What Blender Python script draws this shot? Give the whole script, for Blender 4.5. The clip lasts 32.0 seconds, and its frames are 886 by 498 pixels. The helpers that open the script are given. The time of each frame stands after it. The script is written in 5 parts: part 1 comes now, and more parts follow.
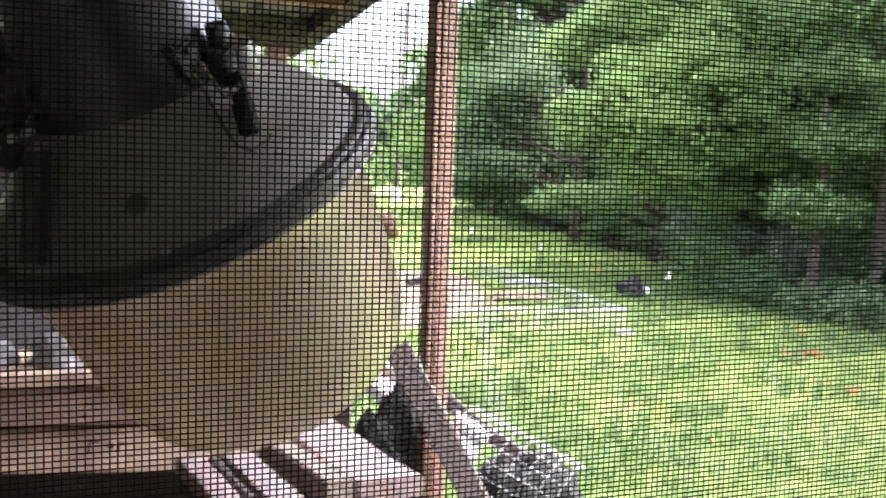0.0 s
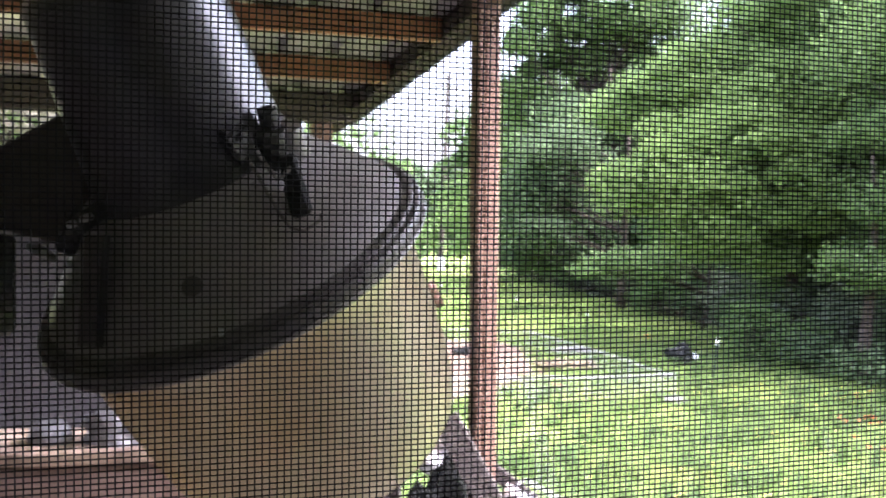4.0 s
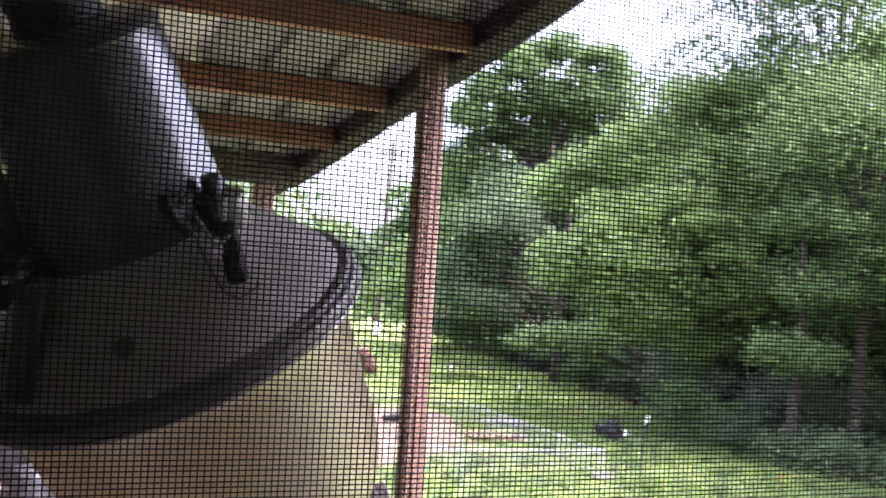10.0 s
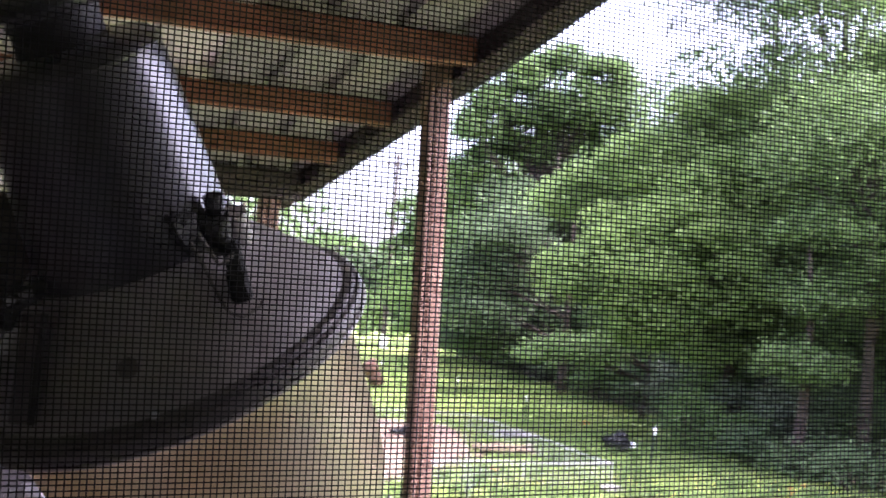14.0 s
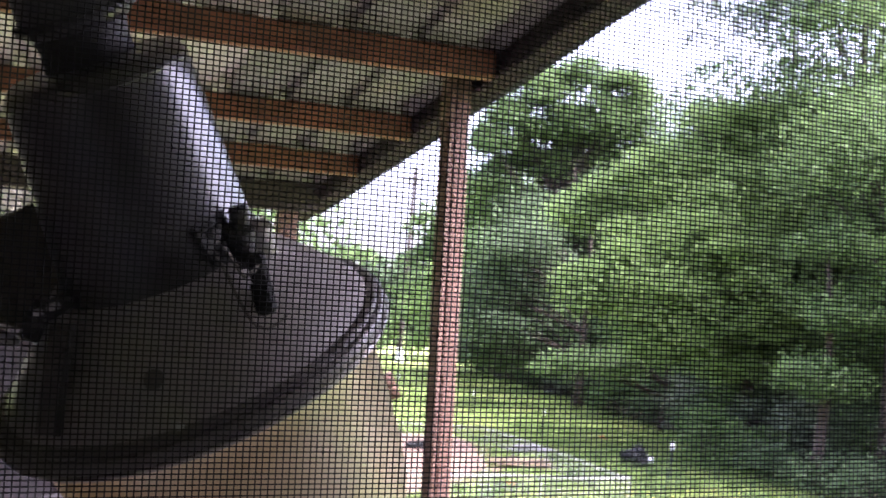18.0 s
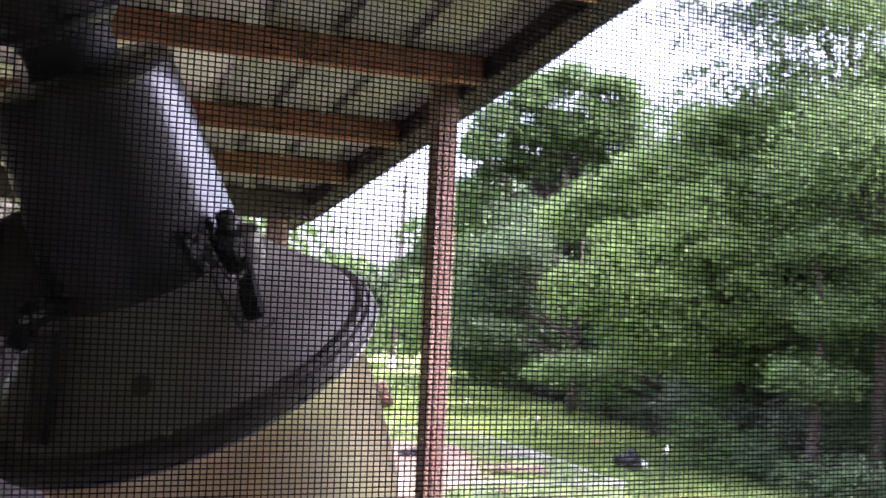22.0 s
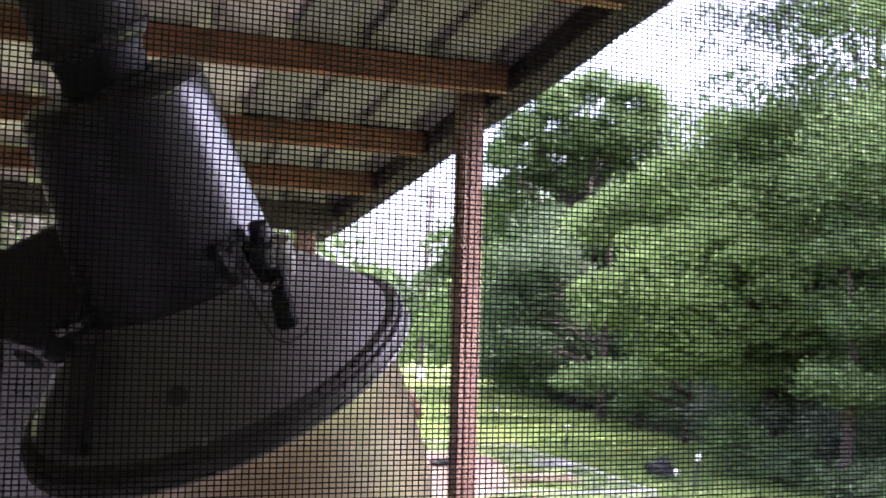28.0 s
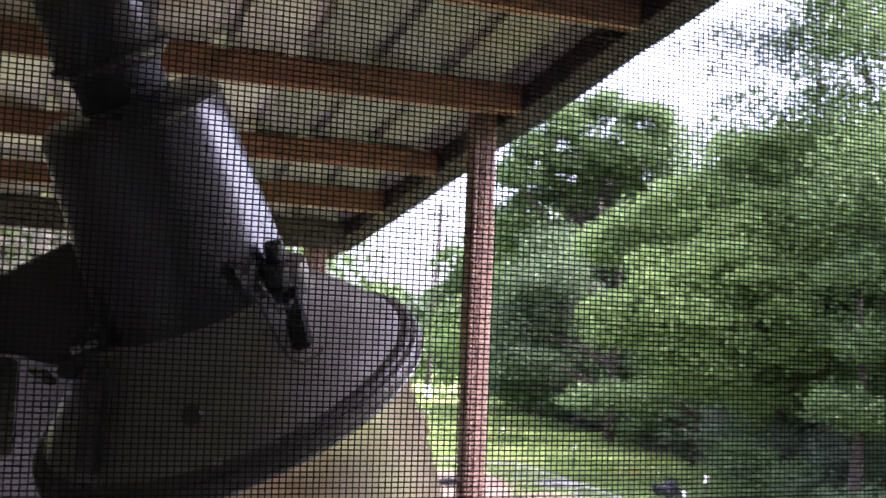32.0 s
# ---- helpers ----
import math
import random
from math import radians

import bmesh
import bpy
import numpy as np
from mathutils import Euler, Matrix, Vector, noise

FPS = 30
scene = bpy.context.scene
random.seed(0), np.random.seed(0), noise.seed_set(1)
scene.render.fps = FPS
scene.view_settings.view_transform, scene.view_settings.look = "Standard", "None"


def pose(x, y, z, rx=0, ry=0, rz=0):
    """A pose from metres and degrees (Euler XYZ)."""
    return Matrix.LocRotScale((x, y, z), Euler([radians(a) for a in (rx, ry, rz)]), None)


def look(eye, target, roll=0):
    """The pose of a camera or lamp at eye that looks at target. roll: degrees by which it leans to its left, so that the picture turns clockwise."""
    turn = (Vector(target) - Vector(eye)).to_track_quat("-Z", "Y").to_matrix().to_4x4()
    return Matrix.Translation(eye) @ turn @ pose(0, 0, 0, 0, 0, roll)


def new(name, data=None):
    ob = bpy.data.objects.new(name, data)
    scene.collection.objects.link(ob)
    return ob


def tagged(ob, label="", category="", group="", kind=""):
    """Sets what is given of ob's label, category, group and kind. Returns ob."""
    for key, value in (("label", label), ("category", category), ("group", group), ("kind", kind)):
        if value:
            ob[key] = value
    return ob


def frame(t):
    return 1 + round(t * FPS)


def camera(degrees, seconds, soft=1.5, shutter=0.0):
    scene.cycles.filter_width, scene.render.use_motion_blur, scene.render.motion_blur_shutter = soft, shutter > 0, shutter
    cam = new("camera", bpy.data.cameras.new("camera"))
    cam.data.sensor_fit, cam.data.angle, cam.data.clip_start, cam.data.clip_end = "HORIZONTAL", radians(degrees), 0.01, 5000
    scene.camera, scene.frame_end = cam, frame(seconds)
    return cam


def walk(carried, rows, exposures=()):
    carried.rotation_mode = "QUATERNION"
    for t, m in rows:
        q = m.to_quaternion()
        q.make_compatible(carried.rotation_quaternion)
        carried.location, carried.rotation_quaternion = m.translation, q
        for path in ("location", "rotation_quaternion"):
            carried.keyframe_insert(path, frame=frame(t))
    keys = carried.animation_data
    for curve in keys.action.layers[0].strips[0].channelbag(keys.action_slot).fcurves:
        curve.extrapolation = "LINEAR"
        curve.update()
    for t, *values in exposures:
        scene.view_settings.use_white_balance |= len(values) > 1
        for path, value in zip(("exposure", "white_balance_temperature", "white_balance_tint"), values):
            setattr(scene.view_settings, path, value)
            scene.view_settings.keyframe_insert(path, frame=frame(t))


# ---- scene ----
EYE = 2.6
cam = camera(44.4, 32.0, soft=1.5)
# focused on the insect screen: a small lens opening, all beyond is a little soft
cam.data.dof.use_dof = True
cam.data.dof.focus_distance = 0.31
cam.data.dof.aperture_fstop = 38.0
# seconds, x, y, z, yaw, pitch, roll
PATH = [
    (0, 0.0008, 0.0279, 2.5844, 0.040, -4.759, -1.642),
    (0.5, 0.0006, 0.0230, 2.5860, -1.750, -3.827, -2.291),
    (1, -0.0049, 0.0248, 2.5918, -2.013, -3.246, -3.113),
    (1.5, -0.0046, 0.0231, 2.5907, -1.333, -2.549, -1.696),
    (2, -0.0016, 0.0252, 2.5859, -0.294, -2.261, -0.789),
    (2.5, -0.0035, 0.0261, 2.5887, 0.994, -2.007, -0.705),
    (3, -0.0053, 0.0271, 2.5915, 1.781, -1.752, -0.621),
    (3.5, -0.0048, 0.0260, 2.5916, 2.156, -1.400, -0.455),
    (5.5, -0.0030, 0.0066, 2.5907, 2.660, -0.703, -0.591),
    (6, -0.0072, 0.0064, 2.5874, 3.373, -0.300, 0.255),
    (6.5, -0.0039, 0.0064, 2.5885, 3.925, 0.069, 0.773),
    (7, -0.0006, 0.0064, 2.5897, 2.977, 0.339, 0.991),
    (7.5, 0.0051, 0.0084, 2.5919, 0.276, 0.262, -0.852),
    (8, 0.0006, 0.0048, 2.5998, 0.467, 1.470, -1.597),
    (8.5, 0.0003, 0.0024, 2.5999, 0.184, 1.935, -2.049),
    (9, -0.0000, -0.0000, 2.6000, 0.000, 2.300, -2.300),
    (9.5, -0.0000, -0.0015, 2.5998, -0.531, 2.219, -3.038),
    (10, -0.0001, -0.0030, 2.5995, -0.962, 2.437, -3.276),
    (11, 0.0011, -0.0026, 2.6025, -0.850, 2.863, -2.748),
    (12, 0.0029, -0.0011, 2.6006, -0.651, 2.677, -2.671),
    (13, 0.0031, -0.0049, 2.6011, -0.624, 2.871, -2.642),
    (14, 0.0015, -0.0005, 2.6041, -0.631, 3.068, -2.825),
    (14.5, 0.0019, -0.0011, 2.6041, -0.623, 3.119, -2.695),
    (16.5, -0.0013, -0.0018, 2.6038, -0.365, 3.447, -2.873),
    (17, -0.0014, -0.0032, 2.6042, 0.010, 3.551, -2.939),
    (18, -0.0047, -0.0046, 2.6030, 0.239, 3.737, -2.980),
    (19, -0.0038, -0.0062, 2.6019, 0.343, 3.656, -2.782),
    (20, 0.0008, -0.0025, 2.5993, -0.148, 3.881, -2.253),
    (21, 0.0019, -0.0101, 2.5987, -0.193, 4.076, -2.141),
    (22, -0.0011, -0.0033, 2.5990, -0.171, 4.125, -2.222),
    (23, 0.0013, -0.0092, 2.5995, -0.025, 4.591, -1.952),
    (24, -0.0010, -0.0051, 2.6006, 0.280, 4.750, -1.854),
    (24.5, 0.0013, -0.0053, 2.6000, 0.182, 4.723, -1.949),
    (26.5, -0.0027, -0.0019, 2.5969, 0.714, 4.603, -1.775),
    (27, -0.0032, 0.0025, 2.5990, 0.923, 4.426, -1.656),
    (28, -0.0051, -0.0058, 2.5958, 1.300, 4.608, -1.390),
    (29, 0.0011, -0.0017, 2.5900, 1.413, 4.990, -0.858),
    (30, -0.0105, -0.0043, 2.5972, 1.445, 5.279, -2.160),
    (31, -0.0101, -0.0059, 2.5978, 1.648, 5.235, -2.220),
    (32, -0.0115, -0.0053, 2.5993, 1.701, 5.540, -2.119),
]
walk(cam, [(r[0], pose(r[1], r[2], r[3], 90 + r[5], r[6], r[4])) for r in PATH],
     exposures=((0.0, 3.76, 6050, 18), (1.0, 3.72, 6000, 18), (3.0, 3.67, 5820, 22), (7.0, 3.65, 5800, 26), (9.0, 3.57, 5800, 29), (11.0, 3.44, 5790, 33), (32.0, 3.41, 5750, 36)))

# ---------------------------------------------------------------- light
world = bpy.data.worlds.new("sky")
scene.world = world
world.use_nodes = True
wn, wl = world.node_tree.nodes, world.node_tree.links
wn.clear()
sky = wn.new("ShaderNodeTexSky")
sky.sky_type = "NISHITA"
sky.sun_disc = False
SUN_UP, SUN_ROUND = radians(56), radians(98)
sky.sun_elevation, sky.sun_rotation = SUN_UP, SUN_ROUND
sky.air_density, sky.dust_density, sky.ozone_density = 1.0, 6.0, 1.0
sat = wn.new("ShaderNodeHueSaturation")
sat.inputs["Saturation"].default_value = 0.55
bg = wn.new("ShaderNodeBackground")
bg.inputs["Strength"].default_value = 0.15
wout = wn.new("ShaderNodeOutputWorld")
wl.new(sky.outputs[0], sat.inputs["Color"])
wl.new(sat.outputs[0], bg.inputs["Color"])
wl.new(bg.outputs[0], wout.inputs[0])

sun = new("sun", bpy.data.lights.new("sun", "SUN"))
sun.data.energy, sun.data.angle, sun.data.color = 1.5, radians(52), (1.0, 0.96, 0.92)
# soft hazy sun from the open side of the porch
sun.matrix_world = look((0, 0, 0), (-math.sin(SUN_ROUND) * math.cos(SUN_UP), -math.cos(SUN_ROUND) * math.cos(SUN_UP), -math.sin(SUN_UP)))
sun.location = (12, -8, 30)


# ---------------------------------------------------------------- materials
def material(name, base, rough=0.7, metal=0.0, second=None, scale=8.0, detail=0.25, bump=0.2, bump_scale=60.0,
             stretch=(1, 1, 1), by_object=0.0, by_island=0.0, stain=None, stain_scale=2.0, spec=0.5, translucent=0.0, coat=0.0):
    """Base colour varied at two scales, with fine relief; stretch draws the grain out along an axis."""
    m = bpy.data.materials.new(name)
    m.use_nodes = True
    t = m.node_tree
    n, k = t.nodes, t.links
    b = n["Principled BSDF"]
    b.inputs["Roughness"].default_value, b.inputs["Metallic"].default_value = rough, metal
    b.inputs["Specular IOR Level"].default_value = spec
    b.inputs["Coat Weight"].default_value = coat
    b.inputs["Coat Roughness"].default_value = 0.22
    co = n.new("ShaderNodeTexCoord")
    mp = n.new("ShaderNodeMapping")
    mp.inputs["Scale"].default_value = stretch
    k.new(co.outputs["Object"], mp.inputs["Vector"])
    na = n.new("ShaderNodeTexNoise")
    na.inputs["Scale"].default_value, na.inputs["Detail"].default_value, na.inputs["Roughness"].default_value = scale, 5.0, 0.6
    k.new(mp.outputs[0], na.inputs["Vector"])
    ramp = n.new("ShaderNodeValToRGB")
    ramp.color_ramp.elements[0].position, ramp.color_ramp.elements[1].position = 0.5 - detail, 0.5 + detail
    ramp.color_ramp.elements[0].color = (*(second or [c * 0.6 for c in base]), 1)
    ramp.color_ramp.elements[1].color = (*base, 1)
    k.new(na.outputs["Fac"], ramp.inputs["Fac"])
    col = ramp.outputs["Color"]
    if stain:
        ns = n.new("ShaderNodeTexNoise")
        ns.inputs["Scale"].default_value, ns.inputs["Detail"].default_value = stain_scale, 6.0
        k.new(co.outputs["Object"], ns.inputs["Vector"])
        rs = n.new("ShaderNodeValToRGB")
        rs.color_ramp.elements[0].position, rs.color_ramp.elements[1].position = 0.5, 0.68
        k.new(ns.outputs["Fac"], rs.inputs["Fac"])
        mx = n.new("ShaderNodeMixRGB")
        mx.inputs["Color2"].default_value = (*stain, 1)
        k.new(rs.outputs["Color"], mx.inputs["Fac"])
        k.new(col, mx.inputs["Color1"])
        col = mx.outputs["Color"]
    if by_object or by_island:
        hv = n.new("ShaderNodeHueSaturation")
        mr = n.new("ShaderNodeMapRange")
        amount = by_object or by_island
        mr.inputs["To Min"].default_value, mr.inputs["To Max"].default_value = 1 - amount, 1 + amount
        if by_object:
            k.new(n.new("ShaderNodeObjectInfo").outputs["Random"], mr.inputs["Value"])
        else:
            k.new(n.new("ShaderNodeNewGeometry").outputs["Random Per Island"], mr.inputs["Value"])
        k.new(mr.outputs[0], hv.inputs["Value"])
        k.new(col, hv.inputs["Color"])
        col = hv.outputs["Color"]
    k.new(col, b.inputs["Base Color"])
    if bump:
        nb = n.new("ShaderNodeTexNoise")
        nb.inputs["Scale"].default_value, nb.inputs["Detail"].default_value = bump_scale, 4.0
        k.new(mp.outputs[0], nb.inputs["Vector"])
        bp = n.new("ShaderNodeBump")
        bp.inputs["Strength"].default_value, bp.inputs["Distance"].default_value = bump, 0.01
        k.new(nb.outputs["Fac"], bp.inputs["Height"])
        k.new(bp.outputs[0], b.inputs["Normal"])
    if translucent:
        tr = n.new("ShaderNodeBsdfTranslucent")
        k.new(col, tr.inputs["Color"])
        ms = n.new("ShaderNodeMixShader")
        ms.inputs[0].default_value = translucent
        k.new(b.outputs[0], ms.inputs[1])
        k.new(tr.outputs[0], ms.inputs[2])
        k.new(ms.outputs[0], n["Material Output"].inputs["Surface"])
    return m


M = {
    "screen": material("screen_wire", (0.065, 0.062, 0.065), 0.9, bump=0, second=(0.055, 0.052, 0.055), spec=0.08),
    "lamp": material("lamp_paint", (0.050, 0.043, 0.048), 0.30, 0.0, second=(0.039, 0.033, 0.036), scale=14, detail=0.3, bump=0.05, bump_scale=140, stain=(0.036, 0.031, 0.028), stain_scale=7, spec=0.6, coat=0.4),
    "hood": material("hood_paint", (0.235, 0.208, 0.206), 0.38, 0.0, second=(0.19, 0.168, 0.164), scale=11, detail=0.3, bump=0.06, bump_scale=120, stain=(0.135, 0.115, 0.10), stain_scale=6, spec=0.8, coat=0.35),
    "lamp_dark": material("lamp_black", (0.062, 0.057, 0.055), 0.6, second=(0.03, 0.029, 0.028), scale=30, bump=0.2, bump_scale=150, spec=0.25),
    "rim": material("rim_band_paint", (0.105, 0.094, 0.088), 0.42, second=(0.078, 0.069, 0.064), scale=20, bump=0.2, bump_scale=120, spec=0.35),
    "arm": material("cast_arm_paint", (0.085, 0.070, 0.062), 0.5, second=(0.05, 0.042, 0.038), scale=18, bump=0.25, bump_scale=60, stain=(0.11, 0.085, 0.07), stain_scale=9, spec=0.4),
    "rubber": material("gasket_rubber", (0.025, 0.025, 0.024), 0.75, scale=40, bump=0.15),
    "steel": material("zinc_steel", (0.42, 0.42, 0.44), 0.38, 0.9, second=(0.25, 0.23, 0.22), scale=50, bump=0.1),
    "dull_steel": material("dull_steel", (0.20, 0.185, 0.17), 0.55, 0.4, second=(0.11, 0.09, 0.075), scale=50, bump=0.1),
    "globe": material("yellowed_acrylic", (0.66, 0.57, 0.44), 0.22, second=(0.59, 0.505, 0.385), scale=6, detail=0.35, bump=0.12, bump_scale=90, stain=(0.50, 0.36, 0.20), stain_scale=3.5, translucent=0.52, spec=0.8, coat=0.7),
    "roof_dark": material("darker_roof", (0.165, 0.155, 0.172), 0.6, 0.2, second=(0.11, 0.106, 0.11), scale=5, detail=0.3, bump=0.08, bump_scale=30, stain=(0.13, 0.11, 0.09), stain_scale=2.5, stretch=(6, 0.6, 1)),
    "roof": material("galvanised_roof", (0.42, 0.378, 0.415), 0.5, 0.3, second=(0.32, 0.288, 0.315), scale=5, detail=0.3, bump=0.08, bump_scale=30, stain=(0.22, 0.17, 0.12), stain_scale=3, by_object=0.12, stretch=(6, 0.6, 1)),
    "sheet": material("old_corrugated_iron", (0.26, 0.26, 0.27), 0.5, 0.3, second=(0.15, 0.145, 0.145), scale=7, bump=0.1, stain=(0.30, 0.22, 0.17), stain_scale=5, by_object=0.15),
    "purlin": material("red_brown_timber", (0.26, 0.105, 0.058), 0.75, second=(0.13, 0.055, 0.038), scale=9, bump=0.4, bump_scale=40, stretch=(1.2, 14, 14), by_object=0.15, stain=(0.12, 0.06, 0.035), stain_scale=6),
    "rafter": material("dark_weathered_timber", (0.065, 0.049, 0.045), 0.82, second=(0.038, 0.029, 0.027), scale=9, bump=0.4, bump_scale=40, stretch=(14, 1.2, 14), by_object=0.15),
    "rake": material("brown_weathered_rafter", (0.052, 0.038, 0.042), 0.85, second=(0.034, 0.025, 0.029), scale=9, bump=0.4, bump_scale=40, stretch=(1.2, 14, 14), stain=(0.034, 0.03, 0.035), stain_scale=5, spec=0.08),
    "fly": material("dark_grey_fascia", (0.042, 0.040, 0.054), 0.8, second=(0.028, 0.027, 0.036), scale=9, bump=0.4, bump_scale=40, stretch=(1.2, 14, 14), spec=0.08),
    "post": material("treated_post_timber", (0.185, 0.106, 0.072), 0.78, second=(0.125, 0.077, 0.062), scale=9, detail=0.22, bump=0.6, bump_scale=35, stretch=(16, 16, 1.0), stain=(0.16, 0.09, 0.065), stain_scale=5),
    "post_dark": material("old_dark_post", (0.020, 0.017, 0.016), 0.85, scale=12, bump=0.4, stretch=(12, 12, 1)),
    "lumber": material("stacked_lumber", (0.60, 0.44, 0.33), 0.72, second=(0.48, 0.35, 0.26), scale=7, detail=0.3, bump=0.35, bump_scale=40, stretch=(1.0, 14, 14), by_object=0.14, stain=(0.26, 0.18, 0.14), stain_scale=5),
    "lumber_purple": material("stained_lumber", (0.33, 0.225, 0.185), 0.72, second=(0.235, 0.16, 0.13), scale=7, bump=0.35, bump_scale=40, stretch=(1.0, 14, 14), by_object=0.12),
    "lumber_red": material("wet_red_board", (0.215, 0.165, 0.165), 0.45, second=(0.155, 0.115, 0.115), scale=5, bump=0.3, bump_scale=40, stretch=(1.0, 12, 12), by_object=0.12, stain=(0.20, 0.085, 0.07), stain_scale=4),
    "grey_board": material("grey_weathered_board", (0.105, 0.088, 0.082), 0.85, second=(0.065, 0.054, 0.05), scale=8, bump=0.5, bump_scale=40, stretch=(1.0, 14, 14), by_object=0.15),
    "deck": material("deck_board", (0.20, 0.165, 0.135), 0.85, second=(0.12, 0.10, 0.085), scale=8, bump=0.4, stretch=(1, 12, 12), by_object=0.2),
    "plywood": material("pale_panel", (0.135, 0.125, 0.135), 0.8, second=(0.095, 0.087, 0.093), scale=3, bump=0.15, stretch=(8, 8, 1), by_object=0.15),
    "plastic_clear": material("crumpled_clear_plastic", (0.38, 0.37, 0.39), 0.15, second=(0.30, 0.29, 0.30), scale=20, bump=0.3, translucent=0.4),
    "black_plastic": material("black_plastic", (0.022, 0.023, 0.022), 0.6, scale=10, bump=0.2, bump_scale=25, spec=0.12),
    "blue_paint": material("blue_paint", (0.05, 0.14, 0.24), 0.5, scale=12, bump=0.1),
    "white_paint": material("white_paint", (0.82, 0.82, 0.82), 0.5, second=(0.7, 0.7, 0.7), scale=20, bump=0.05),
    "green_steel": material("green_fence_steel", (0.02, 0.034, 0.026), 0.6, scale=30, bump=0.1),
    "galv_wire": material("galvanised_wire", (0.33, 0.33, 0.33), 0.55, 0.3, second=(0.26, 0.26, 0.26), scale=60, bump=0),
    "pen_wire": material("pale_pen_netting", (0.36, 0.355, 0.35), 0.65, 0.1, second=(0.28, 0.275, 0.27), scale=40, bump=0),
    "pale_scrap": material("dirty_pale_sheet", (0.20, 0.19, 0.18), 0.8, second=(0.14, 0.13, 0.12), scale=5, bump=0.3, bump_scale=12),
    "rust": material("rusty_iron", (0.10, 0.052, 0.034), 0.9, second=(0.065, 0.033, 0.022), scale=12, bump=0.4),
    "pole": material("creosote_pole", (0.075, 0.058, 0.048), 0.9, scale=6, bump=0.4, stretch=(10, 10, 0.6)),
    "bark": material("bark", (0.078, 0.058, 0.044), 0.95, second=(0.042, 0.033, 0.026), scale=5, bump=0.9, bump_scale=14, stretch=(6, 6, 1.2), by_object=0.15),
    "soil": material("bare_soil", (0.15, 0.104, 0.08), 0.95, second=(0.105, 0.073, 0.055), scale=3, bump=0.7, bump_scale=18, stain=(0.19, 0.15, 0.09), stain_scale=1.2, spec=0.05),
    "litter": material("leaf_litter", (0.17, 0.135, 0.09), 0.95, second=(0.10, 0.08, 0.055), scale=4, bump=0.7, bump_scale=16, spec=0.05),
    "grass_ground": material("meadow_ground", (0.165, 0.225, 0.06), 0.95, second=(0.12, 0.17, 0.047), scale=0.9, detail=0.3, bump=0.5, bump_scale=9, stain=(0.22, 0.24, 0.075), stain_scale=0.35, spec=0.05),
    "grass": material("grass_blade", (0.185, 0.25, 0.075), 0.7, second=(0.135, 0.195, 0.058), scale=0.7, detail=0.3, bump=0, by_island=0.22, translucent=0.4, stain=(0.235, 0.26, 0.085), stain_scale=0.5),
    "weed": material("meadow_weed", (0.095, 0.145, 0.045), 0.7, second=(0.06, 0.10, 0.03), scale=0.8, bump=0, by_island=0.35, translucent=0.3),
    "leaf": material("oak_leaf", (0.148, 0.216, 0.080), 0.6, second=(0.100, 0.156, 0.062), scale=0.55, detail=0.25, bump=0, by_island=0.22, translucent=0.42, spec=0.15),
    "leaf_light": material("spring_leaf", (0.226, 0.316, 0.108), 0.6, second=(0.162, 0.238, 0.088), scale=0.6, detail=0.25, bump=0, by_island=0.22, translucent=0.46, spec=0.15),
    # darker leaf copy: shade of back and low growth is put into its colour
    "leaf_dark": material("shaded_leaf", (0.118, 0.167, 0.082), 0.6, second=(0.082, 0.120, 0.062), scale=0.6, detail=0.25, bump=0, by_island=0.22, translucent=0.42, spec=0.15),
    "dry_leaf": material("dry_brush_leaf", (0.16, 0.145, 0.105), 0.7, second=(0.10, 0.092, 0.068), scale=0.8, bump=0, by_island=0.3, translucent=0.35),
    "leaf_grey": material("grey_green_leaf", (0.14, 0.175, 0.11), 0.7, second=(0.095, 0.12, 0.078), scale=0.8, bump=0, by_island=0.3, translucent=0.3),
    "flower_red": material("poppy_petal", (0.75, 0.13, 0.035), 0.6, scale=30, bump=0, by_island=0.25, translucent=0.25),
    "flower_yellow": material("yellow_petal", (0.72, 0.58, 0.12), 0.6, scale=30, bump=0, by_island=0.25, translucent=0.25),
    "wall": material("house_siding", (0.27, 0.26, 0.25), 0.8, second=(0.22, 0.21, 0.20), scale=3, bump=0.15),
    "interior": material("interior_plaster", (0.32, 0.29, 0.25), 0.9, second=(0.26, 0.24, 0.2), scale=2, bump=0.1),
    "floor": material("interior_floor", (0.2, 0.13, 0.08), 0.6, scale=6, bump=0.1, stretch=(1, 8, 1)),
    "aluminium": material("screen_frame_aluminium", (0.35, 0.34, 0.33), 0.5, 0.6, scale=30, bump=0.05),
}

# ---------------------------------------------------------------- mesh helpers
def finish(name, me, mat, parent=None, label="", smooth=False):
    me.materials.append(mat)
    if smooth:
        me.polygons.foreach_set("use_smooth", [True] * len(me.polygons))
    ob = new(name, me)
    if parent is not None:
        ob.parent = parent
    if label:
        ob["label"] = label
    return ob


def part(name, bm, mat, parent=None, label="", smooth=False):
    """Links a bmesh as one mesh object, under a thing or a part if one is given."""
    me = bpy.data.meshes.new(name)
    bm.normal_update()
    bm.to_mesh(me)
    bm.free()
    return finish(name, me, mat, parent, label, smooth)


def thing(name, label, category, group="", kind="", at=(0, 0, 0)):
    e = new(name)
    e.empty_display_size = 0.1
    e.location = at
    return tagged(e, label, category, group, kind)


def tag_mesh(ob, label, category, group="", kind=""):
    return tagged(ob, label, category, group, kind)


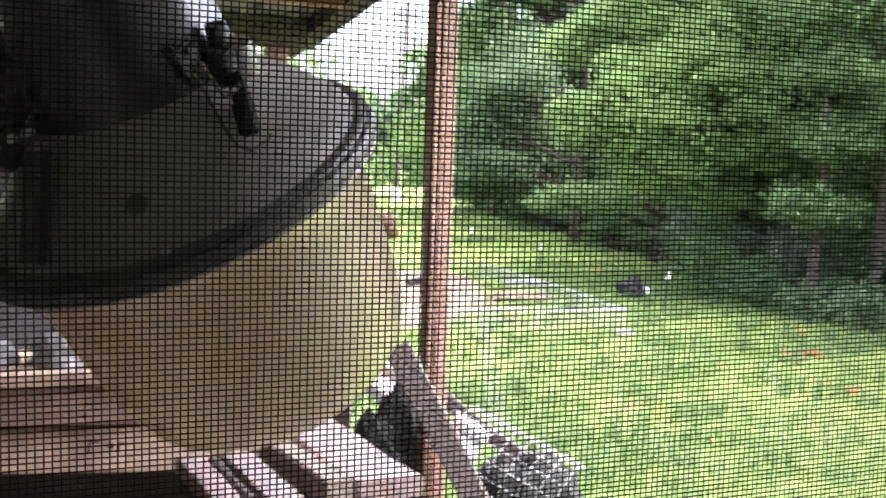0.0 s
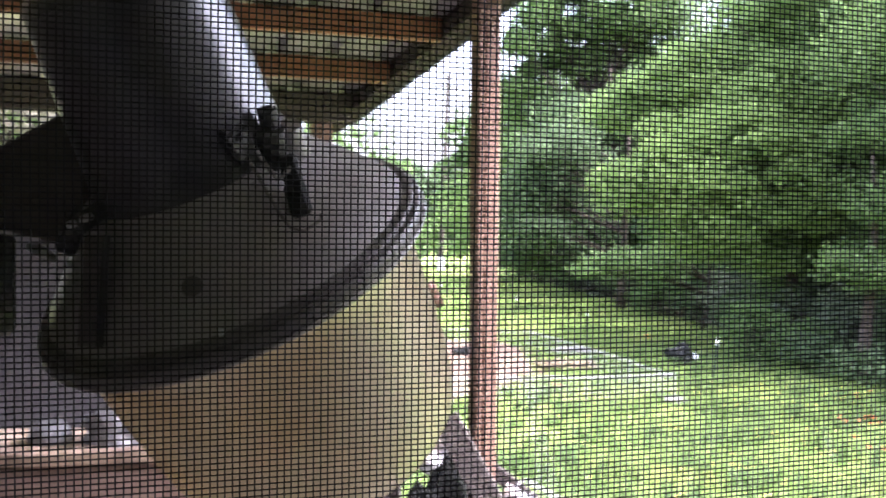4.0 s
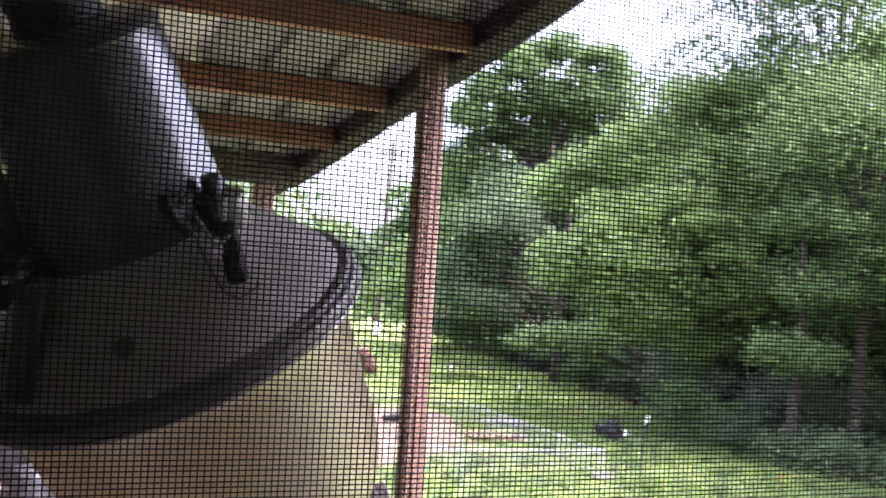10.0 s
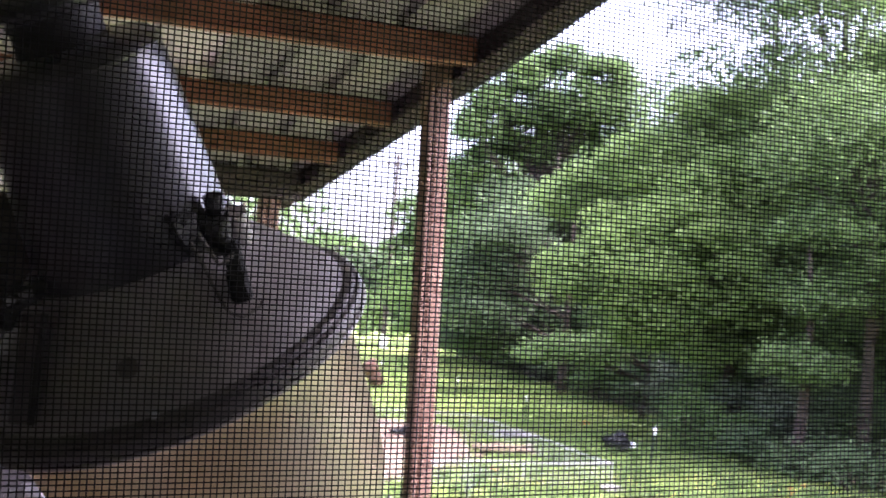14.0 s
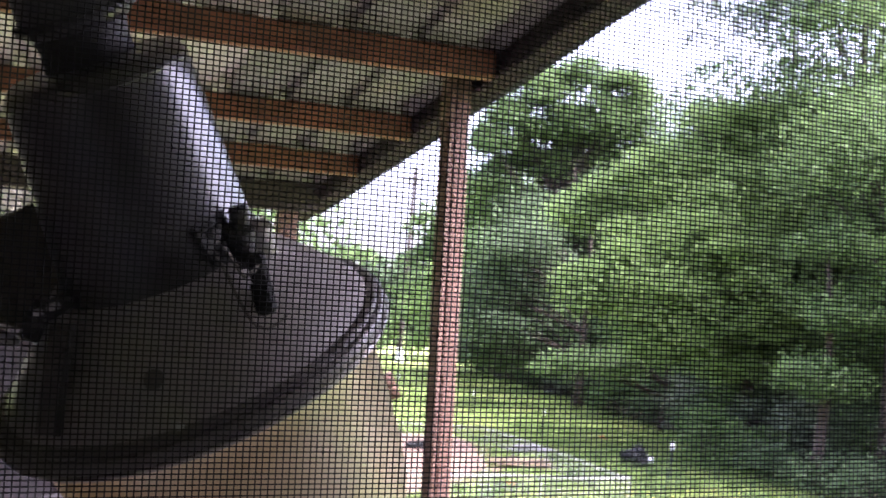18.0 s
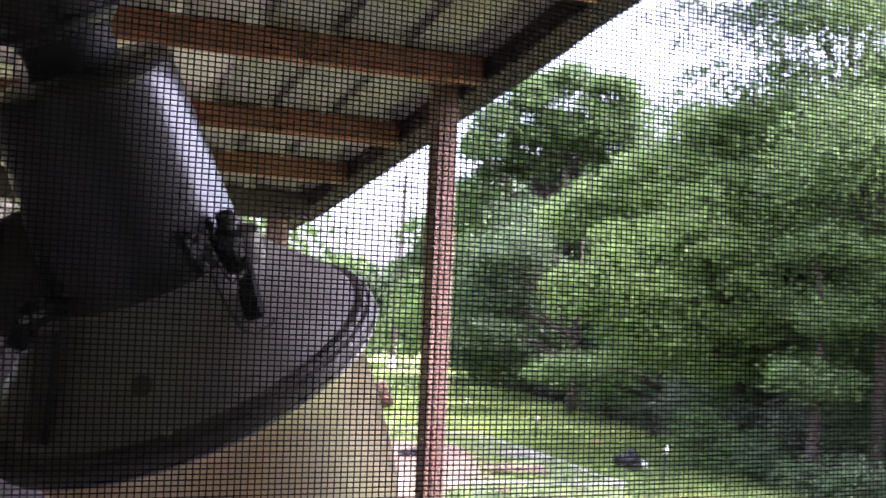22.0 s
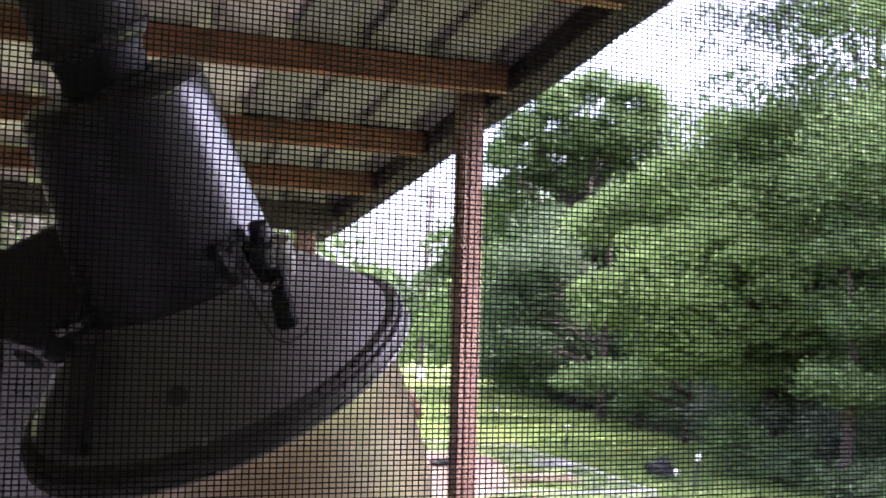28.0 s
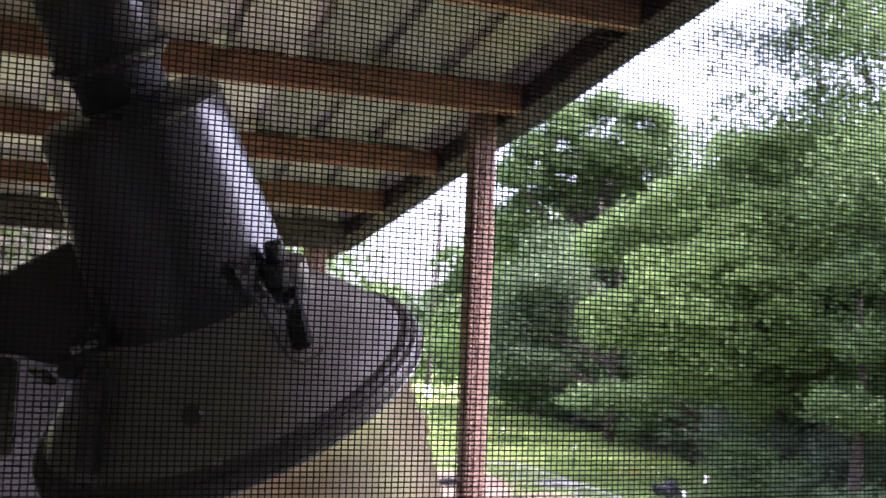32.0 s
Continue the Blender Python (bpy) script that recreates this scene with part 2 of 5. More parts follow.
def box_bm(sx, sy, sz, m=Matrix(), bevel=0.0, bm=None):
    bm = bm or bmesh.new()
    made = bmesh.ops.create_cube(bm, size=1.0, matrix=m @ Matrix.Diagonal((sx, sy, sz, 1)))
    if bevel:
        edges = {e for v in made["verts"] for e in v.link_edges}
        bmesh.ops.bevel(bm, geom=list(edges), offset=bevel, segments=1, affect="EDGES", profile=0.5)
    return bm


def cyl_bm(r1, r2, h, m=Matrix(), seg=16, bm=None, caps=True):
    bm = bm or bmesh.new()
    bmesh.ops.create_cone(bm, cap_ends=caps, segments=seg, radius1=r1, radius2=r2, depth=h, matrix=m @ Matrix.Translation((0, 0, h / 2)))
    return bm


def lathe_bm(profile, seg=64, m=Matrix(), wobble=0.0):
    """Turns (height, radius) pairs round z."""
    bm = bmesh.new()
    rings = []
    for h, r in profile:
        if r < 1e-6:
            rings.append([bm.verts.new(m @ Vector((0, 0, h)))])
        else:
            rings.append([bm.verts.new(m @ Vector((r * math.cos(a), r * math.sin(a), h + wobble * math.sin(3 * a))))
                          for a in (2 * math.pi * i / seg for i in range(seg))])
    for a, b in zip(rings, rings[1:]):
        for i in range(seg):
            j = (i + 1) % seg
            if len(a) == 1 and len(b) > 1:
                bm.faces.new((a[0], b[j], b[i]))
            elif len(b) == 1 and len(a) > 1:
                bm.faces.new((a[i], a[j], b[0]))
            elif len(a) > 1:
                bm.faces.new((a[i], a[j], b[j], b[i]))
    bmesh.ops.recalc_face_normals(bm, faces=bm.faces)
    return bm


def tube_bm(points, radii, seg=6, bm=None):
    """A round bar along points."""
    bm = bm or bmesh.new()
    pts = [Vector(p) for p in points]
    if not hasattr(radii, "__len__"):
        radii = [radii] * len(pts)
    rings = []
    for i, p in enumerate(pts):
        d = (pts[min(i + 1, len(pts) - 1)] - pts[max(i - 1, 0)])
        if d.length < 1e-9:
            d = Vector((0, 0, 1))
        q = d.to_track_quat("Z", "Y")
        rings.append([bm.verts.new(p + q @ Vector((radii[i] * math.cos(a), radii[i] * math.sin(a), 0)))
                      for a in (2 * math.pi * k / seg for k in range(seg))])
    for a, b in zip(rings, rings[1:]):
        for i in range(seg):
            j = (i + 1) % seg
            bm.faces.new((a[i], a[j], b[j], b[i]))
    bm.faces.new(rings[0][::-1])
    bm.faces.new(rings[-1])
    return bm


def soup(name, verts, corners, mat, parent=None, label=""):
    """One mesh from an array of loose polygons that each have that many corners."""
    verts = np.asarray(verts, dtype=np.float32).reshape(-1, 3)
    count = len(verts) // corners
    me = bpy.data.meshes.new(name)
    me.vertices.add(len(verts))
    me.vertices.foreach_set("co", verts.ravel())
    me.loops.add(len(verts))
    me.loops.foreach_set("vertex_index", np.arange(len(verts), dtype=np.int32))
    me.polygons.add(count)
    me.polygons.foreach_set("loop_start", np.arange(0, len(verts), corners, dtype=np.int32))
    me.update(calc_edges=True)
    me.validate()
    return finish(name, me, mat, parent, label)


TURN = radians(22)
UX, UY = -math.sin(TURN), math.cos(TURN)
VX, VY = math.cos(TURN), math.sin(TURN)


def porch(u, v, z):
    """Porch axes: u away from the house, v to the open side, z above the eye."""
    return Vector((u * UX + v * VX, u * UY + v * VY, EYE + z))


def porch_m(u, v, z, rx=0, ry=0, rz=0):
    return Matrix.Translation(porch(u, v, z)) @ pose(0, 0, 0, 0, 0, 22) @ pose(0, 0, 0, rx, ry, rz)


def roof_z(u):
    return 0.675 - 0.107 * (u - 3.63)


PITCH = -math.degrees(math.atan(0.107))
DECK = -1.6  # deck top, from the eye

# ---------------------------------------------------------------- ground
def ground_z(x, y):
    return 0.05 * noise.noise(Vector((x * 0.25, y * 0.25, 0))) + 0.03 * noise.noise(Vector((x * 0.9, y * 0.9, 3)))


bm = bmesh.new()
xs = [-3000, -800, -250, -100, -60, -40] + [-30 + 0.8 * i for i in range(76)] + [32, 40, 60, 100, 250, 800, 3000]
ys = [-3000, -600, -150, -50, -20, -8] + [-4 + 0.8 * i for i in range(90)] + [70, 80, 100, 160, 400, 1200, 3000]
grid = [[bm.verts.new((x, y, ground_z(x, y) if abs(x) < 31 and -4 < y < 69 else 0)) for x in xs] for y in ys]
for a, b in zip(grid, grid[1:]):
    for i in range(len(xs) - 1):
        bm.faces.new((a[i], a[i + 1], b[i + 1], b[i]))
tag_mesh(part("ground", bm, M["grass_ground"], smooth=True), "green meadow ground with short grass and weeds", "ground", kind="structure")

# ---------------------------------------------------------------- house: the wall with the window, and the room behind it
WALL = pose(0, 0, EYE, 0, 0, 24)  # local y points out of the window


def wall_piece(name, x0, x1, y0, y1, z0, z1, mat, label, category):
    ob = part(name, box_bm(x1 - x0, y1 - y0, z1 - z0, WALL @ pose((x0 + x1) / 2, (y0 + y1) / 2, (z0 + z1) / 2)), mat)
    return tagged(ob, label, category, kind="structure")


WX0, WX1, WZ0, WZ1 = -0.46, 0.46, -0.52, 0.56
wall_piece("wall_front_left", -3.0, WX0, 0.215, 0.345, -2.6, 1.25, M["wall"], "grey painted house wall beside the window", "wall")
wall_piece("wall_front_right", WX1, 4.2, 0.215, 0.345, -2.6, 1.25, M["wall"], "grey painted house wall beside the window", "wall")
wall_piece("wall_front_below", WX0, WX1, 0.215, 0.345, -2.6, WZ0, M["wall"], "grey painted house wall below the window", "wall")
wall_piece("wall_front_above", WX0, WX1, 0.215, 0.345, WZ1, 1.25, M["wall"], "grey painted house wall above the window", "wall")
wall_piece("wall_back", -3.0, 2.6, -3.12, -3.0, -2.6, 1.25, M["interior"], "plain interior wall of the room", "wall")
wall_piece("wall_left", -3.12, -3.0, -3.0, 0.215, -2.6, 1.25, M["interior"], "plain interior wall of the room", "wall")
wall_piece("wall_right", 2.6, 2.72, -3.0, 0.215, -2.6, 1.25, M["interior"], "plain interior wall of the room", "wall")
# out of view: dark wall added to block light reaching the lamp's left
bm = bmesh.new()
ends = [[bm.verts.new(porch(u, v, z)) for v, z in ((-1.14, -2.6), (-1.26, -2.6), (-1.26, roof_z(u) - 0.12), (-1.14, roof_z(u) - 0.12))] for u in (0.45, 4.45)]
for k in range(4):
    bm.faces.new((ends[0][k], ends[0][(k + 1) % 4], ends[1][(k + 1) % 4], ends[1][k]))
bm.faces.new(ends[0][::-1])
bm.faces.new(ends[1])
bmesh.ops.recalc_face_normals(bm, faces=bm.faces)
tagged(part("wall_porch_side", bm, M["rafter"]), "unseen dark wall added to keep light off the lamp's left side", "wall", kind="structure")
wall_piece("floor", -3.0, 2.6, -3.0, 0.215, -1.7, -1.6, M["floor"], "brown wooden floor of the room", "floor")
wall_piece("ceiling", -3.0, 2.6, -3.0, 0.215, 1.05, 1.15, M["interior"], "plain interior ceiling of the room", "ceiling")

win = thing("window_1", "window opening with painted wooden frame", "window", kind="structure", at=WALL.translation)
win.rotation_euler = (0, 0, radians(24))
for nm, sx, sz, cx, cz in (("jamb", 0.035, 1.08, WX0 + 0.0175, 0.02), ("jamb", 0.035, 1.08, WX1 - 0.0175, 0.02), ("head", 0.85, 0.035, 0, WZ1 - 0.0175), ("sill", 0.85, 0.035, 0, WZ0 + 0.0175)):
    part(nm, box_bm(sx, 0.15, sz, pose(cx, 0.27, cz), 0.003), M["white_paint"], win)

# insect screen: woven wires in an aluminium frame
screen = thing("window_screen", "fine dark woven insect screen in a thin aluminium frame", "window screen", at=WALL.translation)
screen.rotation_euler = (0, 0, radians(24))
SY = 0.278
for nm, sx, sz, cx, cz in (("frame_bar", 0.02, 1.01, -0.415, 0.02), ("frame_bar", 0.02, 1.01, 0.415, 0.02), ("frame_bar", 0.81, 0.02, 0, 0.515), ("frame_bar", 0.81, 0.02, 0, -0.475)):
    part(nm, box_bm(sx, 0.009, sz, pose(cx, SY, cz), 0.001), M["aluminium"], screen)


def wires(name, count, pitch, along, start, length, centre):
    """Parallel wires of a woven screen: thin four-sided bars that wander a little."""
    rng = np.random.RandomState(5 if along else 6)
    steps = 22
    s = np.linspace(0, 1, steps + 1)
    r = 0.00038 / 2
    ring = np.array([(r, 0), (0, r), (-r, 0), (0, -r)])
    base = (np.arange(count) * pitch + start)[:, None]
    drift = np.cumsum(rng.normal(0, 0.000035, (count, steps + 1)), axis=1)
    drift -= drift.mean(axis=1, keepdims=True)
    wave = 0.0006 * np.sin(2 * np.pi * (s[None, :] * 1.3 + base * 3.0)) + 0.0004 * np.sin(2 * np.pi * (s[None, :] * 0.7 + base * 5.0))
    pos = base + drift + wave
    run = centre - length / 2 + s * length
    v = np.zeros((count, steps + 1, 4, 3))
    a, b = (0, 2) if along else (2, 0)
    v[..., a] = pos[:, :, None] + ring[None, None, :, 0]
    v[..., b] = run[None, :, None]
    v[..., 1] = SY + ring[None, None, :, 1] + (0.0002 if along else -0.0002)
    quads = np.zeros((count, steps, 4, 4, 3))
    for k in range(4):
        j = (k + 1) % 4
        quads[:, :, k, 0], quads[:, :, k, 1] = v[:, :-1, k], v[:, :-1, j]
        quads[:, :, k, 2], quads[:, :, k, 3] = v[:, 1:, j], v[:, 1:, k]
    return tagged(soup(name, quads, 4, M["screen"], screen), kind="stuff")


wires("upright_weave", 446, 0.001814, True, -0.4045, 0.98, 0.02)
wires("level_weave", 690, 0.001411, False, -0.4655, 0.81, 0.0)

# ---------------------------------------------------------------- porch
def rounded_beam(name, lx, ly, lz, mat, parent=None, label="", bevel=0.004, seed=0, warp=0.003):
    """A sawn timber along x, cut into lengths so that it can bow and wander, with worn edges."""
    rng = random.Random(seed)
    bm = bmesh.new()
    n = max(3, int(lx / 0.18))
    rings = []
    c = bevel
    for i in range(n + 1):
        x = -lx / 2 + lx * i / n
        dy, dz = rng.uniform(-warp, warp), rng.uniform(-warp, warp)
        h, d = lz / 2 + rng.uniform(-0.0015, 0.0015), ly / 2 + rng.uniform(-0.0015, 0.0015)
        sect = ((d, h - c), (d - c, h), (-d + c, h), (-d, h - c), (-d, -h + c), (-d + c, -h), (d - c, -h), (d, -h + c))
        rings.append([bm.verts.new((x, y + dy, z + dz)) for y, z in sect])
    for a, b in zip(rings, rings[1:]):
        for i in range(8):
            bm.faces.new((a[i], b[i], b[(i + 1) % 8], a[(i + 1) % 8]))
    bm.faces.new(rings[0])
    bm.faces.new(rings[-1][::-1])
    bmesh.ops.recalc_face_normals(bm, faces=bm.faces)
    return part(name, bm, mat, parent, label)


roof = thing("porch_roof", "porch roof of corrugated metal sheets on red-brown timber purlins", "roof", kind="structure", at=porch(3, -1, roof_z(3)))
ROOF_INV = Matrix.Translation(-Vector(roof.location))


def under_roof(ob, m):
    ob.matrix_basis = ROOF_INV @ m
    return ob


PURLINS = (0.30, 0.94, 1.50, 2.13, 2.78, 3.47, 4.06)
for i, u in enumerate(PURLINS):
    ob = rounded_beam("purlin", 5.45, 0.040, 0.080, M["purlin"], roof, seed=10 + i)
    under_roof(ob, porch_m(u, 1.215 - 5.45 / 2, roof_z(u) - 0.0415))
ob = rounded_beam("end_header", 5.45, 0.075, 0.125, M["rafter"], roof, seed=31)
under_roof(ob, porch_m(4.63, 1.215 - 2.725, roof_z(4.63) - 0.0665))
ob = rounded_beam("fly_rafter", 4.95, 0.075, 0.028, M["fly"], roof, seed=34)
under_roof(ob, porch_m(2.68, 1.343, roof_z(2.68) - 0.017) @ pose(0, 0, 0, 0, 0, 90) @ pose(0, 0, 0, 0, -PITCH, 0))
ob = rounded_beam("rake_rafter", 4.95, 0.075, 0.072, M["rake"], roof, seed=32)
under_roof(ob, porch_m(2.68, 1.258, roof_z(2.68) - 0.039, 0, 0, 0) @ pose(0, 0, 0, 0, 0, 90) @ pose(0, 0, 0, 0, -PITCH, 0))
ob = rounded_beam("rake_rafter", 4.95, 0.04, 0.115, M["rafter"], roof, seed=33)
under_roof(ob, porch_m(2.68, -4.26, roof_z(2.68) - 0.062) @ pose(0, 0, 0, 0, 0, 90) @ pose(0, 0, 0, 0, -PITCH, 0))


def corrugated_bm(length, width, pitch, amp, thick=0.0012, bend=0.0, seed=0):
    """A sheet with waves across its width (x), long in y."""
    rng = random.Random(seed)
    bm = bmesh.new()
    nx, ny = int(width / pitch * 8), max(4, int(length / 0.4))
    top, low = [], []
    for j in range(ny + 1):
        y = -length / 2 + length * j / ny
        lift = bend * math.sin(math.pi * j / ny) + rng.uniform(-0.001, 0.001)
        top.append([bm.verts.new((-width / 2 + width * i / nx, y, amp * math.cos(2 * math.pi * (width * i / nx) / pitch) + lift + thick)) for i in range(nx + 1)])
        low.append([bm.verts.new((-width / 2 + width * i / nx, y, amp * math.cos(2 * math.pi * (width * i / nx) / pitch) + lift)) for i in range(nx + 1)])
    for j in range(ny):
        for i in range(nx):
            bm.faces.new((top[j][i], top[j][i + 1], top[j + 1][i + 1], top[j + 1][i]))
            bm.faces.new((low[j][i], low[j + 1][i], low[j + 1][i + 1], low[j][i + 1]))
    for j in range(ny):
        bm.faces.new((top[j][0], top[j + 1][0], low[j + 1][0], low[j][0]))
        bm.faces.new((top[j][nx], low[j][nx], low[j + 1][nx], top[j + 1][nx]))
    for i in range(nx):
        bm.faces.new((top[0][i], low[0][i], low[0][i + 1], top[0][i + 1]))
        bm.faces.new((top[ny][i], top[ny][i + 1], low[ny][i + 1], low[ny][i]))
    return bm


def ribbed_bm(length, width, pitch, rise, thick=0.0012, seed=0):
    """A roof sheet (long in y) of flat pans between narrow raised ribs."""
    rng = random.Random(seed)
    bm = bmesh.new()
    line = []
    n = int(round(width / pitch))
    for i in range(n):
        x = -width / 2 + pitch * i
        line += [(x, 0.0), (x + pitch * 0.36, -0.0015), (x + pitch * 0.72, 0.0), (x + pitch * 0.79, rise), (x + pitch * 0.93, rise)]
    line.append((width / 2, 0.0))
    ny = max(4, int(length / 0.4))
    top, low = [], []
    for j in range(ny + 1):
        y = -length / 2 + length * j / ny
        lift = rng.uniform(-0.0008, 0.0008)
        top.append([bm.verts.new((x, y, z + lift + thick)) for x, z in line])
        low.append([bm.verts.new((x, y, z + lift)) for x, z in line])
    for j in range(ny):
        for i in range(len(line) - 1):
            bm.faces.new((top[j][i], top[j][i + 1], top[j + 1][i + 1], top[j + 1][i]))
            bm.faces.new((low[j][i], low[j + 1][i], low[j + 1][i + 1], low[j][i + 1]))
        bm.faces.new((top[j][0], top[j + 1][0], low[j + 1][0], low[j][0]))
        bm.faces.new((top[j][-1], low[j][-1], low[j + 1][-1], top[j + 1][-1]))
    for a, b in ((top[0], low[0]), (top[ny], low[ny])):
        for i in range(len(line) - 1):
            bm.faces.new((a[i], b[i], b[i + 1], a[i + 1]))
    bmesh.ops.recalc_face_normals(bm, faces=bm.faces)
    return bm


# the outermost sheet is darker than the rest
for k in range(7):
    ob = part("roof_sheet", ribbed_bm(5.05, 0.80, 0.20, 0.022, seed=k), M["roof_dark" if k == 0 else "roof"], roof)
    under_roof(ob, porch_m(2.63, 1.392 - 0.40 - 0.794 * k, roof_z(2.63) + 0.002 + 0.0022 * (k % 2)) @ pose(0, 0, 0, PITCH, 0, 0))

deck = thing("porch_deck", "weathered grey-brown board deck of the porch", "deck", kind="structure", at=porch(3, -1, DECK))
for k in range(40):
    u = 0.42 + 0.145 * k
    ob = rounded_beam("deck_board", 5.9, 0.138, 0.032, M["deck"], deck, seed=60 + k % 5) if k < 5 else new("deck_board", bpy.data.objects["deck_board" if k % 5 == 0 else "deck_board.%03d" % (k % 5)].data)
    ob.parent = deck
    ob.matrix_basis = Matrix.Translation(-Vector(deck.location)) @ porch_m(u, 1.7 - 2.95, DECK - 0.017)
for k, (u, v) in enumerate(((0.6, 1.5), (3.3, 1.5), (6.0, 1.5), (0.6, -1.2), (3.3, -1.2), (6.0, -1.2), (3.3, -4.0), (6.0, -4.0))):
    ob = part("deck_pier", box_bm(0.14, 0.14, 1.0, bevel=0.006), M["rafter"], deck)
    ob.matrix_basis = Matrix.Translation(-Vector(deck.location)) @ porch_m(u, v, -2.6 + 0.48)


def porch_post(u, v, top, size, label, seed):
    """A squared post with worn edges and long drying cracks."""
    rng = random.Random(seed)
    h = top - DECK
    bm = bmesh.new()
    n = 14
    rings = []
    s, c = size / 2, 0.006
    sect = [(s, s - c), (s - c, s), (0.012, s), (0.006, s - 0.006), (0, s), (-s + c, s), (-s, s - c), (-s, -s + c), (-s + c, -s), (-0.016, -s),
            (-0.012, -s + 0.008), (-0.008, -s), (0.02, -s), (s - c, -s), (s, -s + c)]
    for i in range(n + 1):
        z = h * i / n
        rings.append([bm.verts.new((x + rng.uniform(-0.0012, 0.0012), y + rng.uniform(-0.0012, 0.0012), z)) for x, y in sect])
    m = len(sect)
    for a, b in zip(rings, rings[1:]):
        for i in range(m):
            bm.faces.new((a[i], a[(i + 1) % m], b[(i + 1) % m], b[i]))
    bm.faces.new(rings[0])
    bm.faces.new(rings[-1])
    bmesh.ops.recalc_face_normals(bm, faces=bm.faces)
    ob = part("porch_post", bm, M["post"])
    ob.matrix_basis = porch_m(u, v, DECK)
    return tagged(ob, label, "post", group="porch posts", kind="structure")


porch_post(2.96, 1.181, roof_z(2.96 + 0.05) - 0.010, 0.069, "reddish-brown square timber post with long cracks holding up the porch roof", 1)
porch_post(4.64, 1.09, roof_z(4.64) - 0.1315, 0.085, "far brown square timber post under the roof's end beam", 2)
porch_post(4.64, -4.1, roof_z(4.64) - 0.1315, 0.085, "brown square timber post under the roof's end beam", 3)

# ---------------------------------------------------------------- the hanging light
AX = Vector((-0.30, -0.4187, 0.85)).normalized()
RIGHT = AX.cross(Vector((0, 1, 0))).normalized() * -1
BACK = AX.cross(RIGHT)
LAMP = Matrix((RIGHT, BACK, AX)).transposed().to_4x4()
LAMP.translation = Vector((-0.2558, 1.0997, EYE - 0.0512))
lamp = thing("industrial_light", "large hanging industrial light with grey metal housing and yellowed globe, tilted", "light fixture")
lamp.matrix_basis = LAMP


def skew(x, y=0.0):
    """The housing and the globe hang a little out of line with the hood's rim."""
    return Matrix(((1, 0, x, 0), (0, 1, y, 0), (0, 0, 1, 0), (0, 0, 0, 1)))


HANG = skew(0.035)
part("dome", lathe_bm([(0.019, 0.190), (0.024, 0.1855), (0.032, 0.180), (0.046, 0.1675), (0.062, 0.1515), (0.080, 0.1325), (0.096, 0.1165), (0.105, 0.1090), (0.111, 0.1055), (0.114, 0.100)], 96), M["hood"], lamp, "dark grey-brown painted conical reflector hood", smooth=True)
housing = part("housing", lathe_bm([(0.105, 0.100), (0.122, 0.1000), (0.127, 0.0965), (0.146, 0.0945), (0.207, 0.0912), (0.277, 0.0868), (0.298, 0.0850), (0.307, 0.0820), (0.312, 0.076), (0.314, 0.064), (0.315, 0.030)], 80, HANG), M["lamp"], lamp, "dark grey cylindrical ballast housing", smooth=True)
part("housing_seam", lathe_bm([(0.296, 0.0845), (0.2965, 0.0862), (0.2995, 0.0862), (0.300, 0.0840)], 80, HANG), M["lamp"], housing, smooth=True)
part("neck", lathe_bm([(0.310, 0.044), (0.320, 0.041), (0.335, 0.041), (0.350, 0.045)], 40, HANG), M["lamp_dark"], lamp, smooth=True)
part("junction_box", lathe_bm([(0.343, 0.030), (0.345, 0.046), (0.350, 0.0505), (0.358, 0.0525), (0.362, 0.0505), (0.400, 0.0495), (0.440, 0.048), (0.450, 0.040), (0.454, 0.0)], 48, HANG), M["lamp"], lamp, "round cast junction box", smooth=True)
part("box_flange", lathe_bm([(0.352, 0.050), (0.353, 0.0550), (0.360, 0.0550), (0.361, 0.050)], 48, HANG), M["lamp_dark"], lamp, smooth=True)
part("rim_band", lathe_bm([(0.004, 0.190), (0.004, 0.1995), (0.007, 0.2012), (0.015, 0.2005), (0.018, 0.1985), (0.0185, 0.190)], 96), M["rim"], lamp, "dark clamping band round the rim", smooth=True)
part("rim_ridge", lathe_bm([(0.017, 0.1900), (0.019, 0.1955), (0.0225, 0.1950), (0.0245, 0.1915), (0.025, 0.184)], 96), M["rim"], lamp, smooth=True)
part("rim_lip", lathe_bm([(-0.001, 0.188), (0.0, 0.2018), (0.002, 0.2030), (0.0045, 0.2020), (0.005, 0.188)], 96), M["hood"], lamp, "thin grey metal lip", smooth=True)
globe = part("globe", lathe_bm([(0.003, 0.190), (-0.004, 0.186), (-0.015, 0.179), (-0.038, 0.1745), (-0.103, 0.1695), (-0.161, 0.1640), (-0.197, 0.158), (-0.223, 0.148), (-0.242, 0.132), (-0.254, 0.110), (-0.261, 0.077), (-0.263, 0.03), (-0.263, 0.0)], 96, skew(-0.042, -0.039)), M["globe"], lamp, "yellowed translucent plastic globe", smooth=True)


def on_globe(angle, h, r):
    a = radians(angle)
    return Vector((r * math.cos(a), r * math.sin(a), h))


# moulded slot near the bottom of the globe
slot = tube_bm([on_globe(a, -0.2535 - 0.0012 * math.cos((a + 140) * 0.3), 0.1085) + Vector((0.0107, 0.0099, 0)) for a in range(-150, -129, 3)], 0.0026, 6)
part("drain_slot", slot, M["lamp_dark"], globe, "dark drain slot")
